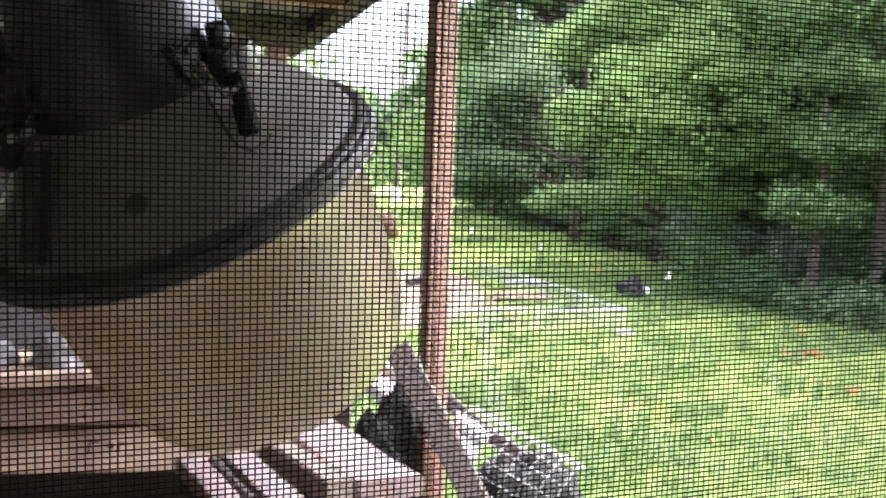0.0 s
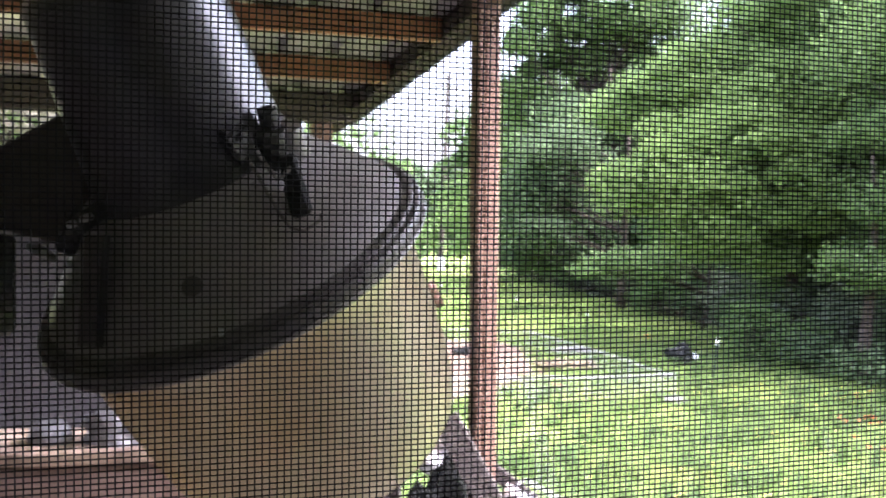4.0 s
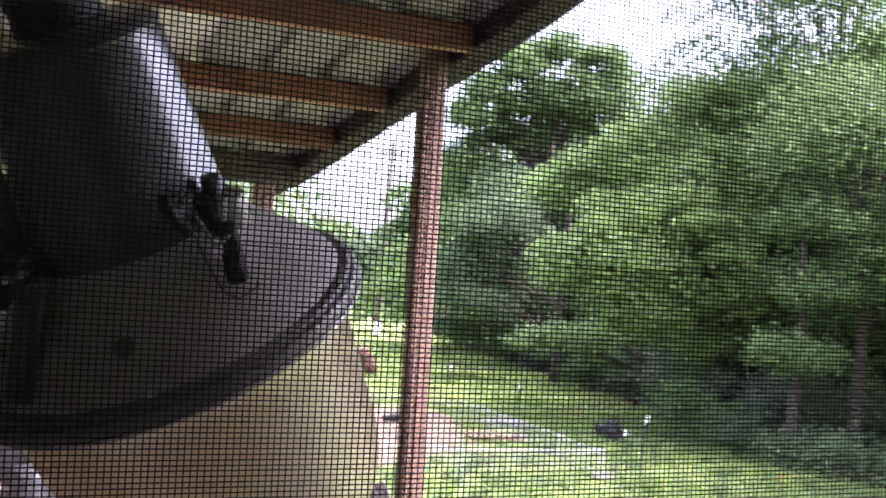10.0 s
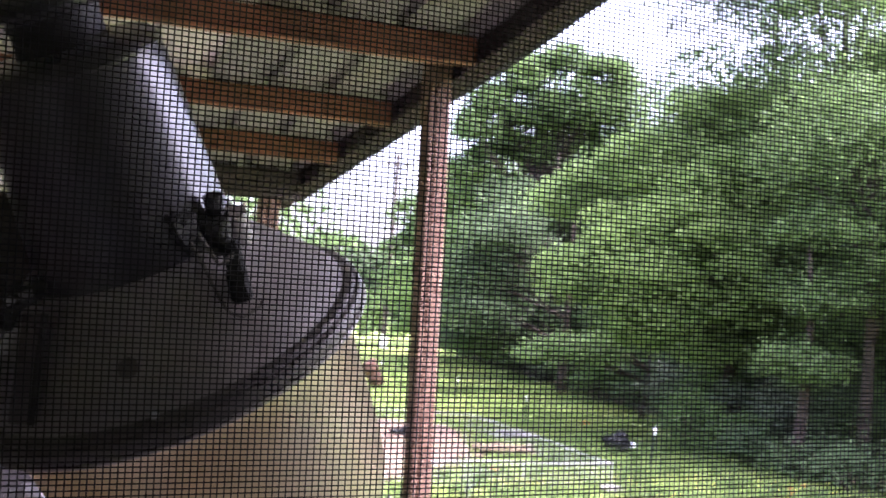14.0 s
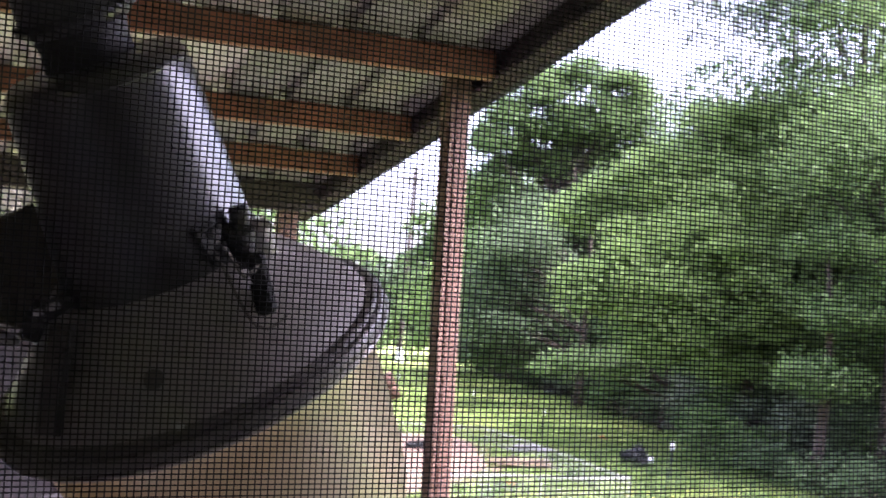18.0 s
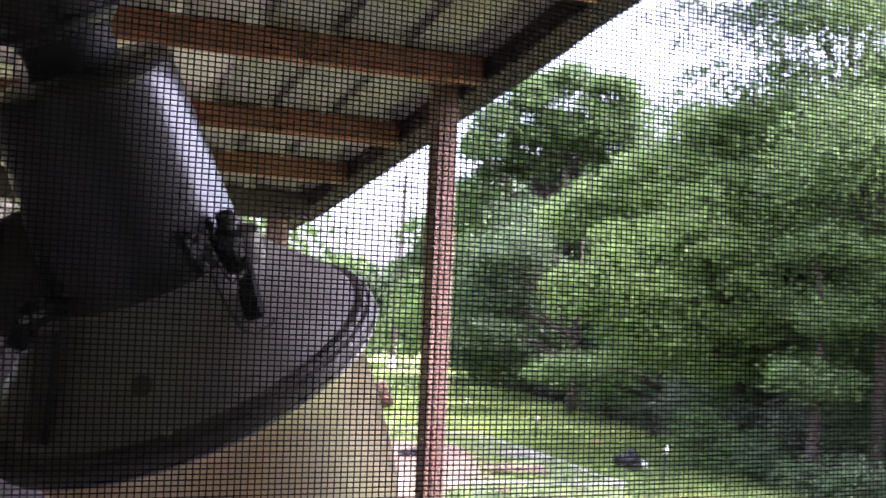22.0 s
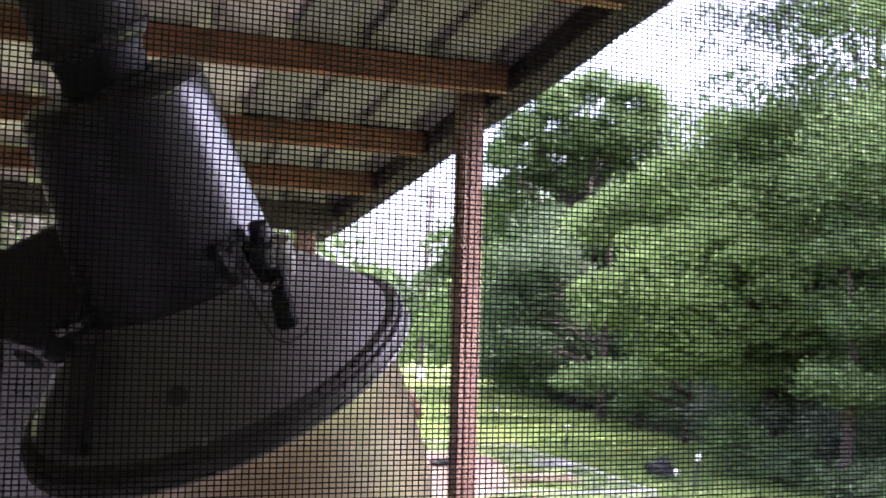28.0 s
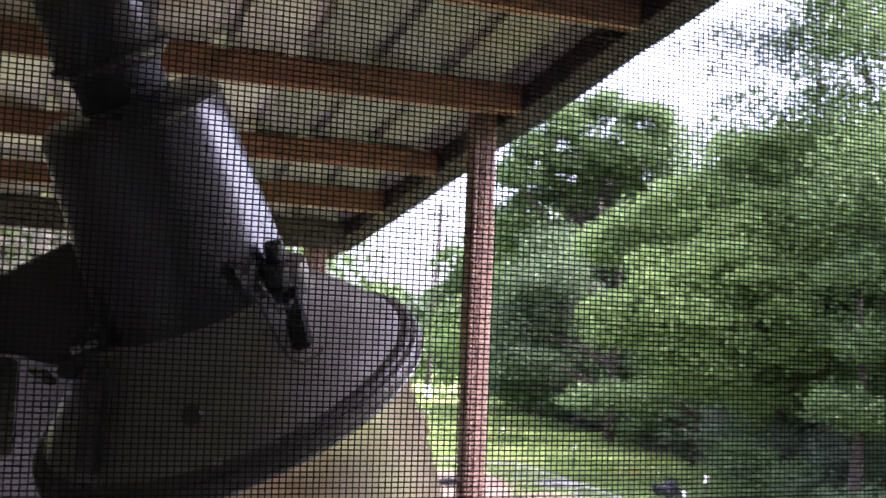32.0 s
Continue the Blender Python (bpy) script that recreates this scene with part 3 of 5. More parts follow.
# clamp bolt, lever and wire latch on the side of the housing
barrel = part("clamp_barrel", cyl_bm(0.0175, 0.0165, 0.030, pose(0.1030, -0.040, 0.104, 6, 6, 0), 24), M["hood"], lamp, "grey clamp barrel", smooth=False)
lug = cyl_bm(0.0090, 0.0090, 0.020, pose(0.0960, -0.052, 0.138, 6, 10, 0), 12)
cyl_bm(0.0135, 0.0145, 0.034, pose(0.0890, -0.056, 0.106, 6, 10, 0), 14, lug)
part("bolt_head", lug, M["lamp_dark"], barrel, "black clamp bolt head")
latch = part("latch_plate", box_bm(0.024, 0.005, 0.040, pose(0.0715, -0.079, 0.139, 8, -14, 44), 0.002), M["lamp_dark"], lamp)
part("latch_hook", tube_bm([(0.058, -0.080, 0.158), (0.064, -0.084, 0.152), (0.074, -0.083, 0.150), (0.081, -0.076, 0.153)], 0.0040, 8), M["lamp_dark"], latch)
lever = box_bm(0.017, 0.010, 0.034, pose(0.1025, -0.080, 0.103, -38, 0, 0), 0.003)
box_bm(0.020, 0.010, 0.034, pose(0.1015, -0.096, 0.083, -38, 0, 0), 0.004, lever)
part("latch_lever", lever, M["rubber"], latch)
wire = tube_bm([(0.071, -0.082, 0.130), (0.0755, -0.087, 0.114), (0.080, -0.100, 0.096), (0.085, -0.113, 0.081), (0.090, -0.122, 0.070)], 0.0021, 6)
tube_bm([(0.080, -0.078, 0.134), (0.085, -0.083, 0.117), (0.090, -0.090, 0.104), (0.097, -0.090, 0.106), (0.106, -0.078, 0.108)], 0.0021, 6, wire)
tube_bm([(0.090, -0.122, 0.070), (0.100, -0.126, 0.064), (0.117, -0.117, 0.066), (0.119, -0.116, 0.070)], 0.0016, 6, wire)
part("latch_wire", wire, M["dull_steel"], latch, "bent steel latch wire")
part("hood_screw", cyl_bm(0.0035, 0.0035, 0.004, Matrix.Translation((0.0127, -0.1855, 0.026)) @ pose(0, 0, 0, 60, 0, 0), 10), M["steel"], lamp)
part("hood_plug", cyl_bm(0.010, 0.009, 0.002, Matrix.Translation((-0.0023, -0.1525, 0.0603)) @ pose(0, 0, 0, 45, 0, 0), 18), M["rim"], lamp, "dark round plug in the hood")
strap = part("hinge_strap", box_bm(0.030, 0.0040, 0.098, pose(-0.0935, -0.1215, 0.0740, -37, 0, -36), 0.0015), M["rim"], lamp, "dark flat hinge strap down the hood")
part("strap_edge", box_bm(0.004, 0.0070, 0.098, pose(-0.0815, -0.1305, 0.0740, -37, 0, -36), 0.001), M["lamp_dark"], strap)
# hinge with brass pin on the far side, and the mounting arm
hinge = part("hinge", box_bm(0.020, 0.050, 0.030, pose(-0.118, -0.030, 0.102, 0, 42, 0), 0.003), M["lamp_dark"], lamp)
part("hinge_ear", box_bm(0.012, 0.034, 0.016, pose(-0.080, -0.077, 0.124, 0, 0, -40), 0.002), M["lamp_dark"], hinge)
part("hinge_pin", cyl_bm(0.0035, 0.0035, 0.024, Matrix.Translation((-0.098, -0.089, 0.127)) @ pose(0, 0, 0, 0, 86, 0), 10), M["steel"], hinge, "bright hinge pin")
bm = bmesh.new()
outline = [(-0.352, 0.125), (-0.430, 0.098), (-0.520, 0.050), (-0.570, 0.040), (-0.760, 0.036), (-0.760, -0.012), (-0.560, -0.014), (-0.480, -0.016), (-0.430, -0.028), (-0.385, -0.022), (-0.360, 0.020)]
front = [bm.verts.new((x, 1.075, EYE + z)) for x, z in outline]
back = [bm.verts.new((x, 1.135, EYE + z)) for x, z in outline]
bm.faces.new(front)
bm.faces.new(back[::-1])
for i in range(len(outline)):
    j = (i + 1) % len(outline)
    bm.faces.new((front[i], back[i], back[j], front[j]))
bmesh.ops.recalc_face_normals(bm, faces=bm.faces)
bmesh.ops.bevel(bm, geom=list(bm.edges), offset=0.004, segments=1, affect="EDGES", profile=0.5)
bmesh.ops.transform(bm, matrix=LAMP.inverted(), verts=bm.verts)
part("mounting_arm", bm, M["arm"], lamp, "dark brown-black cast mounting arm")
bracket = tube_bm([LAMP.inverted() @ Vector((x, 1.085, EYE + z)) for x, z in ((-0.462, -0.031), (-0.447, -0.036), (-0.434, -0.044))], [0.003, 0.0065, 0.004], 8)
part("arm_bracket", bracket, M["steel"], lamp, "bright bent metal bracket under the arm", smooth=True)
part("collar_bead", lathe_bm([(0.108, 0.100), (0.108, 0.1075), (0.1105, 0.1090), (0.1135, 0.1075), (0.1145, 0.100)], 80), M["hood"], lamp, "raised bead where housing meets hood", smooth=True)
top = LAMP @ Vector((0.0155, 0, 0.450))
hook_z = EYE + roof_z(0.94) - 0.09
stem = tube_bm([LAMP.inverted() @ p for p in (top, top + AX * 0.06, top + AX * 0.09 + Vector((0, 0, 0.03)), Vector((top.x - 0.04, top.y - 0.05, top.z + 0.2)), Vector((top.x - 0.04, top.y - 0.05, hook_z + 0.03)))], 0.012, 10)
part("stem", stem, M["lamp_dark"], lamp)

# dark timber stand under the arm, with a black box on it
stand = thing("lamp_stand", "black-stained timber stand carrying the light's arm, with a blue edge strip", "stand", at=(-0.604, 1.11, EYE + DECK))
part("upright", box_bm(0.15, 0.08, 1.585, pose(0.0, 0.02, 0.7925), 0.006), M["post_dark"], stand)
part("edge_strip", box_bm(0.006, 0.012, 1.50, pose(0.0785, 0.0, 0.755), 0.001), M["blue_paint"], stand, "faded blue strip")
meter = thing("electrical_box", "black metal electrical box fixed to the dark stand", "electrical box", at=(-0.582, 1.0625, EYE - 0.0695))
part("box_body", box_bm(0.22, 0.052, 0.100, pose(0.0, -0.0, 0), 0.006), M["lamp_dark"], meter)
lid = part("box_lid", box_bm(0.208, 0.006, 0.090, pose(0.0, -0.029, 0), 0.002), M["black_plastic"], meter)
part("box_latch", box_bm(0.012, 0.008, 0.022, pose(0.09, -0.036, 0), 0.002), M["lamp_dark"], lid)

# ---------------------------------------------------------------- lumber and clutter on the porch
TOP_STACK = -0.444
stack_m = pose(-0.95, 2.17, EYE, 0, 0, 11)
layers = [("slab", 1.0, 0.26, 0.024, M["lumber"], -0.02, "pale sawn slab lying on top of the timber stack"),
          ("timber", 1.2, 0.22, 0.076, M["lumber_purple"], -0.03, "purplish-brown stained timber in the stack"),
          ("timber", 1.14, 0.21, 0.094, M["lumber"], -0.025, "pale sawn timber with a stencilled mark in the stack"),
          ("timber", 1.25, 0.16, 0.090, M["rafter"], 0.03, "dark brown timber in the stack")]
z = TOP_STACK
for i, (nm, lx, ly, lz, mat, dy, label) in enumerate(layers):
    ob = rounded_beam(nm, lx, ly, lz, mat, seed=80 + i)
    ob.matrix_basis = stack_m @ pose(-0.02 * (i % 2) - (1.25 - lx) / 2 * 0.2, dy, z - lz / 2)
    tagged(ob, label, "timber", group="stacked timbers")
    z -= lz + 0.002
k = 0
while z > DECK + 0.095:
    ob = rounded_beam("timber", 1.2, 0.18, 0.090, M["rafter"] if k % 2 else M["lumber_purple"], seed=90 + k)
    ob.matrix_basis = stack_m @ pose(-0.03 * (k % 2), 0.03, z - 0.045)
    tagged(ob, "brown timber low in the porch stack", "timber", group="stacked timbers")
    z -= 0.092
    k += 1
rest = z - DECK
ob = rounded_beam("timber", 1.2, 0.18, rest - 0.001, M["rafter"], seed=99)
ob.matrix_basis = stack_m @ pose(0, 0.03, DECK + rest / 2 + 0.0005)
tagged(ob, "dark timber bearing the stack on the deck", "timber", group="stacked timbers")
# stencilled mark on the pale timber
mark = bmesh.new()
for x, zz, sx, sz in ((0.0, 0.0, 0.004, 0.026), (0.010, 0.011, 0.018, 0.004), (0.040, 0.002, 0.012, 0.010), (0.055, 0.0, 0.005, 0.022), (0.065, 0.006, 0.016, 0.004)):
    box_bm(sx, 0.0016, sz, stack_m @ pose(0.26 + x, -0.1315, -0.592 + zz, 0, 8, 0), 0, mark)
tagged(part("stencil_mark", mark, M["rafter"]), "faded dark stencil bars on a pale timber", "marking")


def crumple(name, sx, sy, sz, mat, m, seed, label, category, sub=3, rough=0.45):
    """A crumpled lump: a ball pushed in and out by noise, flat below."""
    bm = bmesh.new()
    bmesh.ops.create_icosphere(bm, subdivisions=sub, radius=1.0)
    for v in bm.verts:
        d = v.co.copy()
        f = 1 + rough * noise.noise(d * 1.7 + Vector((seed, 0, 0))) + 0.5 * rough * noise.noise(d * 4.1 + Vector((0, seed, 0))) + 0.25 * rough * noise.noise(d * 9 + Vector((0, 0, seed)))
        v.co = Vector((d.x * sx * f, d.y * sy * f, max(d.z * f, -0.35) * sz))
    low = min(v.co.z for v in bm.verts)
    for v in bm.verts:
        v.co.z -= low
    ob = part(name, bm, mat)
    ob.matrix_basis = m
    return tagged(ob, label, category)


crumple("plastic_wrap", 0.075, 0.05, 0.055, M["plastic_clear"], stack_m @ pose(0.205, -0.06, TOP_STACK + 0.001), 3, "crumpled clear plastic wrap on the timber stack", "plastic wrap")
crumple("plastic_tub", 0.045, 0.04, 0.035, M["plastic_clear"], stack_m @ pose(0.075, -0.05, TOP_STACK + 0.001), 8, "clear plastic tub on the timber stack", "plastic tub", rough=0.15)


def board(name, lx, ly, lz, x, y, z, yaw, mat, label, seed, pitch=0, roll=0):
    ob = rounded_beam(name, lx, ly, lz, mat, seed=seed)
    ob.matrix_basis = Matrix.Translation((x, y, EYE + z)) @ Euler((radians(roll), radians(pitch), radians(yaw))).to_matrix().to_4x4()
    return tagged(ob, label, "board", group="loose boards")


trestle = thing("trestle", "rough timber trestle on the porch deck carrying loose boards", "trestle", at=(-0.22, 2.02, EYE + DECK))
part("top_bar", box_bm(0.40, 0.09, 0.038, pose(-0.08, 0.12, 0.9625, 0, 0, 28), 0.003), M["rafter"], trestle)
part("top_bar", box_bm(0.40, 0.09, 0.038, pose(-0.05, -0.14, 0.9625, 0, 0, 28), 0.003), M["rafter"], trestle)
for sx in (-0.22, 0.04):
    for sy in (-0.12, 0.14):
        part("leg", box_bm(0.06, 0.06, 0.943, pose(sx, sy + 0.28 * sx, 0.4715), 0.003), M["rafter"], trestle)
board("board", 0.456, 0.125, 0.038, -0.178, 2.100, -0.599, -63.5, M["lumber_red"], "wide lilac-pink wet board with a red stain lying on the trestle", 120)
board("board", 0.42, 0.060, 0.034, -0.300, 1.900, -0.601, -64, M["lumber_red"], "narrow pinkish board lying on the trestle", 121)
board("board", 0.40, 0.050, 0.034, -0.372, 1.842, -0.601, -64, M["lumber_red"], "pale cut board lying on the trestle", 122)
board("batten", 0.306, 0.050, 0.056, -0.237, 1.966, -0.590, -58.8, M["deck"], "thick brown batten lying between boards on the trestle", 123)
# dark strip that stands in for the shade in the gap between two boards
board("batten", 0.38, 0.018, 0.030, -0.338, 1.872, -0.603, -64, M["rafter"], "thin dark strip added for the shaded gap between boards on the trestle", 124)

# pale panels leaning behind the light
for i, (x, y, w, h, tilt) in enumerate(((-1.28, 2.95, 0.42, 1.585, 8), (-0.92, 2.98, 0.30, 1.44, 9), (-0.66, 3.02, 0.22, 1.20, 8))):
    ob = rounded_beam("panel", h, w, 0.016, M["plywood"], seed=130 + i, warp=0.001, bevel=0.002)
    ob.matrix_basis = pose(x, y + h / 2 * math.sin(radians(tilt)), EYE + DECK + h / 2 * math.cos(radians(tilt)) + 0.012, 0, 0, 10) @ pose(0, 0, 0, -tilt, 0, 0) @ pose(0, 0, 0, 90, 0, 0) @ pose(0, 0, 0, 0, 0, 90)
    tagged(ob, "pale weathered panel leaning at the back of the porch", "panel", group="leaning panels")
rail = thing("back_rail", "dark timber rail that the panels lean against", "rail", at=(-0.9, 3.2, EYE + DECK))
part("rail_bar", box_bm(1.5, 0.05, 0.09, pose(0, 0.06, 1.20, 0, 0, 10), 0.004), M["rafter"], rail)
for sx in (-0.6, 0.6):
    part("rail_post", box_bm(0.07, 0.07, 1.155, pose(sx, 0.06 + 0.176 * sx, 0.5775), 0.004), M["rafter"], rail)

# ---------------------------------------------------------------- scrap beside the near post
pile = thing("scrap_pallet", "dark rough timber pallet heaped at the porch edge", "pallet", at=(0.05, 3.45, EYE + DECK))
for i in range(6):
    part("pallet_board", box_bm(1.0, 0.10, 0.06, pose(0.0, -0.2 + 0.11 * (i % 4), 0.03 + 0.062 * i, 0, 0, 20 + 3 * (i % 3)), 0.003), M["rafter"], pile)


def lean(name, lx, ly, lz, p, q, mat, label, seed, roll=0, group="scrap boards"):
    """A board from p to q (metres, z from the eye)."""
    p, q = Vector((p[0], p[1], EYE + p[2])), Vector((q[0], q[1], EYE + q[2]))
    ob = rounded_beam(name, (q - p).length, ly, lz, mat, seed=seed)
    x = (q - p).normalized()
    y = Vector((0, 1, 0)) - x * x.y
    y.normalize()
    ob.matrix_basis = Matrix.Translation((p + q) / 2) @ Matrix((x, y, x.cross(y))).transposed().to_4x4() @ pose(0, 0, 0, roll, 0, 0)
    return tagged(ob, label, "board", group=group)


lean("brace_board", 0, 0.030, 0.080, (-0.118, 3.10, -0.552), (0.432, 3.10, -1.583), M["grey_board"], "dark grey weathered board leaning against the porch edge", 140)
lean("scrap_board", 0, 0.024, 0.05, (0.02, 3.56, -0.80), (0.42, 3.56, -1.10), M["rafter"], "dark brown board in the heap", 141)


def iron(x, y, z, along, across, width, length, seed, label):
    """A corrugated offcut with its waves running along one direction."""
    a = Vector(along).normalized()
    c = Vector(across)
    c = (c - a * c.dot(a)).normalized()
    ob = part("iron_sheet", corrugated_bm(length, width, 0.0762, 0.009, seed=seed), M["sheet"], smooth=True)
    ob.matrix_basis = Matrix.Translation((x, y, EYE + z)) @ Matrix((c, a, c.cross(a))).transposed().to_4x4()
    return tagged(ob, label, "metal sheet", group="iron offcuts")


iron(-0.140, 3.46, -0.735, (0.80, 0.10, -0.58), (0.42, 0.45, 0.78), 0.16, 0.22, 200, "bright corrugated iron offcut leaning in the heap")
iron(0.088, 3.40, -0.90, (0.76, 0.10, -0.50), (0.30, 0.35, 0.85), 0.14, 0.13, 202, "small bright corrugated iron offcut at the porch edge")
crumple("black_tarp", 0.215, 0.11, 0.62, M["black_plastic"], pose(-0.165, 3.24, EYE + DECK + 0.002, 0, 0, 20), 11, "black plastic tarp draped over the heap", "tarp", sub=4, rough=0.22)
crumple("black_tarp", 0.25, 0.17, 0.46, M["black_plastic"], pose(0.31, 3.60, EYE + DECK + 0.002, 0, 0, 20), 14, "black plastic tarp bundled at the porch edge", "tarp", sub=4, rough=0.3)

# roll of welded wire over the tarp
roll = thing("wire_roll", "loose bent roll of galvanised welded wire over the tarp", "wire roll")
roll.matrix_basis = pose(0.235, 3.34, EYE - 0.985, 0, 20, -28)
for k in range(8):
    x = -0.19 + 0.055 * k
    part("cross_wire", tube_bm([(x, 0.13 * math.cos(a), 0.13 * math.sin(a)) for a in (radians(50 + 10 * i) for i in range(16))], 0.0013, 4), M["galv_wire"], roll)
for k in range(8):
    a = radians(50 + 21.4 * k)
    part("long_wire", tube_bm([(-0.20, 0.13 * math.cos(a), 0.13 * math.sin(a)), (0.20, 0.13 * math.cos(a), 0.13 * math.sin(a))], 0.0013, 4), M["galv_wire"], roll)

# ---------------------------------------------------------------- meadow things
def t_post(x, y, height, lean_x=0.0, lean_y=0.0, label="", white=0.12):
    """A steel T-post with studs and a white top."""
    t = thing("fence_post", label or "green steel T-post with a white top standing in the meadow", "fence post", group="meadow fence posts", at=(x, y, ground_z(x, y) - 0.05))
    t.rotation_euler = (lean_y, lean_x, 0)
    bm = box_bm(0.036, 0.005, height - white + 0.05, pose(0, 0, (height - white + 0.05) / 2))
    box_bm(0.005, 0.034, height - white + 0.05, pose(0, 0.0195, (height - white + 0.05) / 2), 0, bm)
    for k in range(int((height - white) / 0.055)):
        box_bm(0.012, 0.008, 0.014, pose(0, -0.0065, 0.06 + 0.055 * k), 0, bm)
    part("post_body", bm, M["green_steel"], t)
    bm = box_bm(0.044, 0.008, white, pose(0, 0, height + 0.05 - white / 2 + 0.002))
    box_bm(0.008, 0.036, white, pose(0, 0.022, height + 0.05 - white / 2 + 0.002), 0, bm)
    part("post_top", bm, M["white_paint"], t, "white painted top")
    return t


t_post(3.73, 18.07, 0.80, 0.10, 0.0)
t_post(2.30, 25.4, 0.68, 0.06, 0.0)
t_post(0.80, 31.0, 0.62, 0.10, 0.0)
t_post(-1.55, 36.0, 0.75, 0.04, 0.0)
t_post(4.99, 12.0, 0.92, 0.50, 0.05, "green steel T-post leaning far over in the meadow")


def netting(name, a, b, height, mat, step=0.075, parent=None, wire=0.0022, sag=0.02, lift=0.02, level=0.075):
    """Upright wire netting between two points on the ground: level and upright wires."""
    a, b = Vector(a), Vector(b)
    n = max(2, int((b - a).length / step))
    rows = max(3, int(height / level))
    d = (b - a).normalized()
    side = Vector((-d.y, d.x, 0)) * wire
    out = []

    def bar(p, q, s):
        up = (q - p).normalized().cross(s).normalized() * wire
        for c, e in ((s, up), (-s, up), (s, -up)):
            out.extend((p + c, p + e, q + e, q + c))

    def spot(i, r):
        p = a + (b - a) * (i / n)
        w = 0.03 * noise.noise(Vector((p.x * 1.3, p.y * 1.3, r * 0.4)))
        zz = ground_z(p.x, p.y) + lift + height * r / rows * (1 - sag * math.sin(math.pi * ((i % 24) / 24)))
        return Vector((p.x + side.x / wire * w, p.y + side.y / wire * w, zz))
    for r in range(rows + 1):
        for i in range(0, n, 2):
            bar(spot(i, r), spot(min(i + 2, n), r), side)
    for i in range(n + 1):
        bar(spot(i, 0), spot(i, rows // 2), side)
        bar(spot(i, rows // 2), spot(i, rows), side)
    return soup(name, [tuple(v) for v in out], 4, mat, parent)


fence = thing("wire_fence", "low fence of pale welded wire running out into the meadow", "fence", at=(0.45, 6.5, 0))
ob = netting("wire_netting", (0.45, 6.5, 0), (0.62, 17.2, 0), 0.87, M["galv_wire"], 0.30, None, 0.0005, level=0.145)
ob.parent = fence
ob.matrix_parent_inverse = Matrix.Translation(-Vector(fence.location))

# wire pen round a patch of bare soil
PEN = ((-2.6, 15.3), (2.85, 16.5), (0.92, 22.9), (-2.9, 23.6))
pen = thing("wire_pen", "low pen of pale wire netting round bare soil", "pen", at=(0, 20, 0))
PEN_INV = Matrix.Translation((0, -20, 0))
for i in range(4):
    a, b = PEN[i], PEN[(i + 1) % 4]
    ob = netting("pen_netting", (*a, 0), (*b, 0), 0.37, M["pen_wire"], 0.06, pen, 0.0020 if i == 0 else 0.0015, 0.05, level=0.06)
    ob.matrix_parent_inverse = PEN_INV
    pts = []
    for k in range(13):
        x, y = a[0] + (b[0] - a[0]) * k / 12, a[1] + (b[1] - a[1]) * k / 12
        pts.append((x, y, ground_z(x, y) + 0.385 - 0.02 * math.sin(math.pi * (k % 4) / 4)))
    ob = part("top_rail", tube_bm(pts, 0.011, 6), M["pen_wire"], pen, "pale top rail")
    ob.matrix_parent_inverse = PEN_INV
    for k in range(4):
        x, y = a[0] + (b[0] - a[0]) * k / 4, a[1] + (b[1] - a[1]) * k / 4
        ob = part("stake", cyl_bm(0.012, 0.010, 0.45, pose(x, y, ground_z(x, y) - 0.05), 6), M["galv_wire"], pen)
        ob.matrix_parent_inverse = PEN_INV
# bare soil inside it, heaped unevenly
bm = bmesh.new()
rows = []
for j in range(25):
    f = 0.03 + 1.22 * j / 24 + 0.03 * noise.noise(Vector((j * 0.4, 5, 5)))
    reach = min(0.36 + 1.0 * f, 0.62 + 0.40 * f, 1.0)
    row = []
    for i in range(33):
        g = i / 32 * (reach + 0.06 * noise.noise(Vector((j * 0.5, 1, 2))))
        ax, ay = PEN[0][0] + (PEN[1][0] - PEN[0][0]) * g, PEN[0][1] + (PEN[1][1] - PEN[0][1]) * g
        bx, by = PEN[3][0] + (PEN[2][0] - PEN[3][0]) * g, PEN[3][1] + (PEN[2][1] - PEN[3][1]) * g
        x, y = ax + (bx - ax) * f, ay + (by - ay) * f
        edge = min(j / 24, 1 - j / 24, g, (32 - i) / 32)
        row.append(bm.verts.new((x, y, ground_z(x, y) + (0.03 + 0.05 * noise.noise(Vector((x * 1.5, y * 1.5, 9)))) * min(1, edge * 8) + 0.004)))
    rows.append(row)
for a, b in zip(rows, rows[1:]):
    for i in range(32):
        bm.faces.new((a[i], a[i + 1], b[i + 1], b[i]))
tagged(part("soil_patch", bm, M["soil"], smooth=True), "bare tan soil inside the pen", "soil", kind="structure")
crumple("brush_mound", 0.55, 0.40, 0.10, M["litter"], pose(1.45, 19.9, 0.04), 21, "low brown mound of dead brush in the pen", "brush mound", sub=4)
crumple("black_rag", 0.22, 0.12, 0.10, M["black_plastic"], pose(-0.45, 21.5, 0.07), 22, "dark rag lying on the soil in the pen", "rag")
crumple("pale_sheet", 0.45, 0.25, 0.07, M["pale_scrap"], pose(1.75, 22.3, 0.05), 23, "pale crumpled sheet lying by the pen", "sheet")
crumple("pale_sheet", 0.16, 0.12, 0.08, M["pale_scrap"], pose(2.78, 16.05, 0.03), 25, "pale crumpled plastic sheet in the grass", "sheet")
bundle = crumple("black_bundle", 0.25, 0.16, 0.27, M["black_plastic"], pose(3.70, 20.8, 0.03, 0, 0, -15), 31, "black plastic bundle lying in the meadow", "bundle")
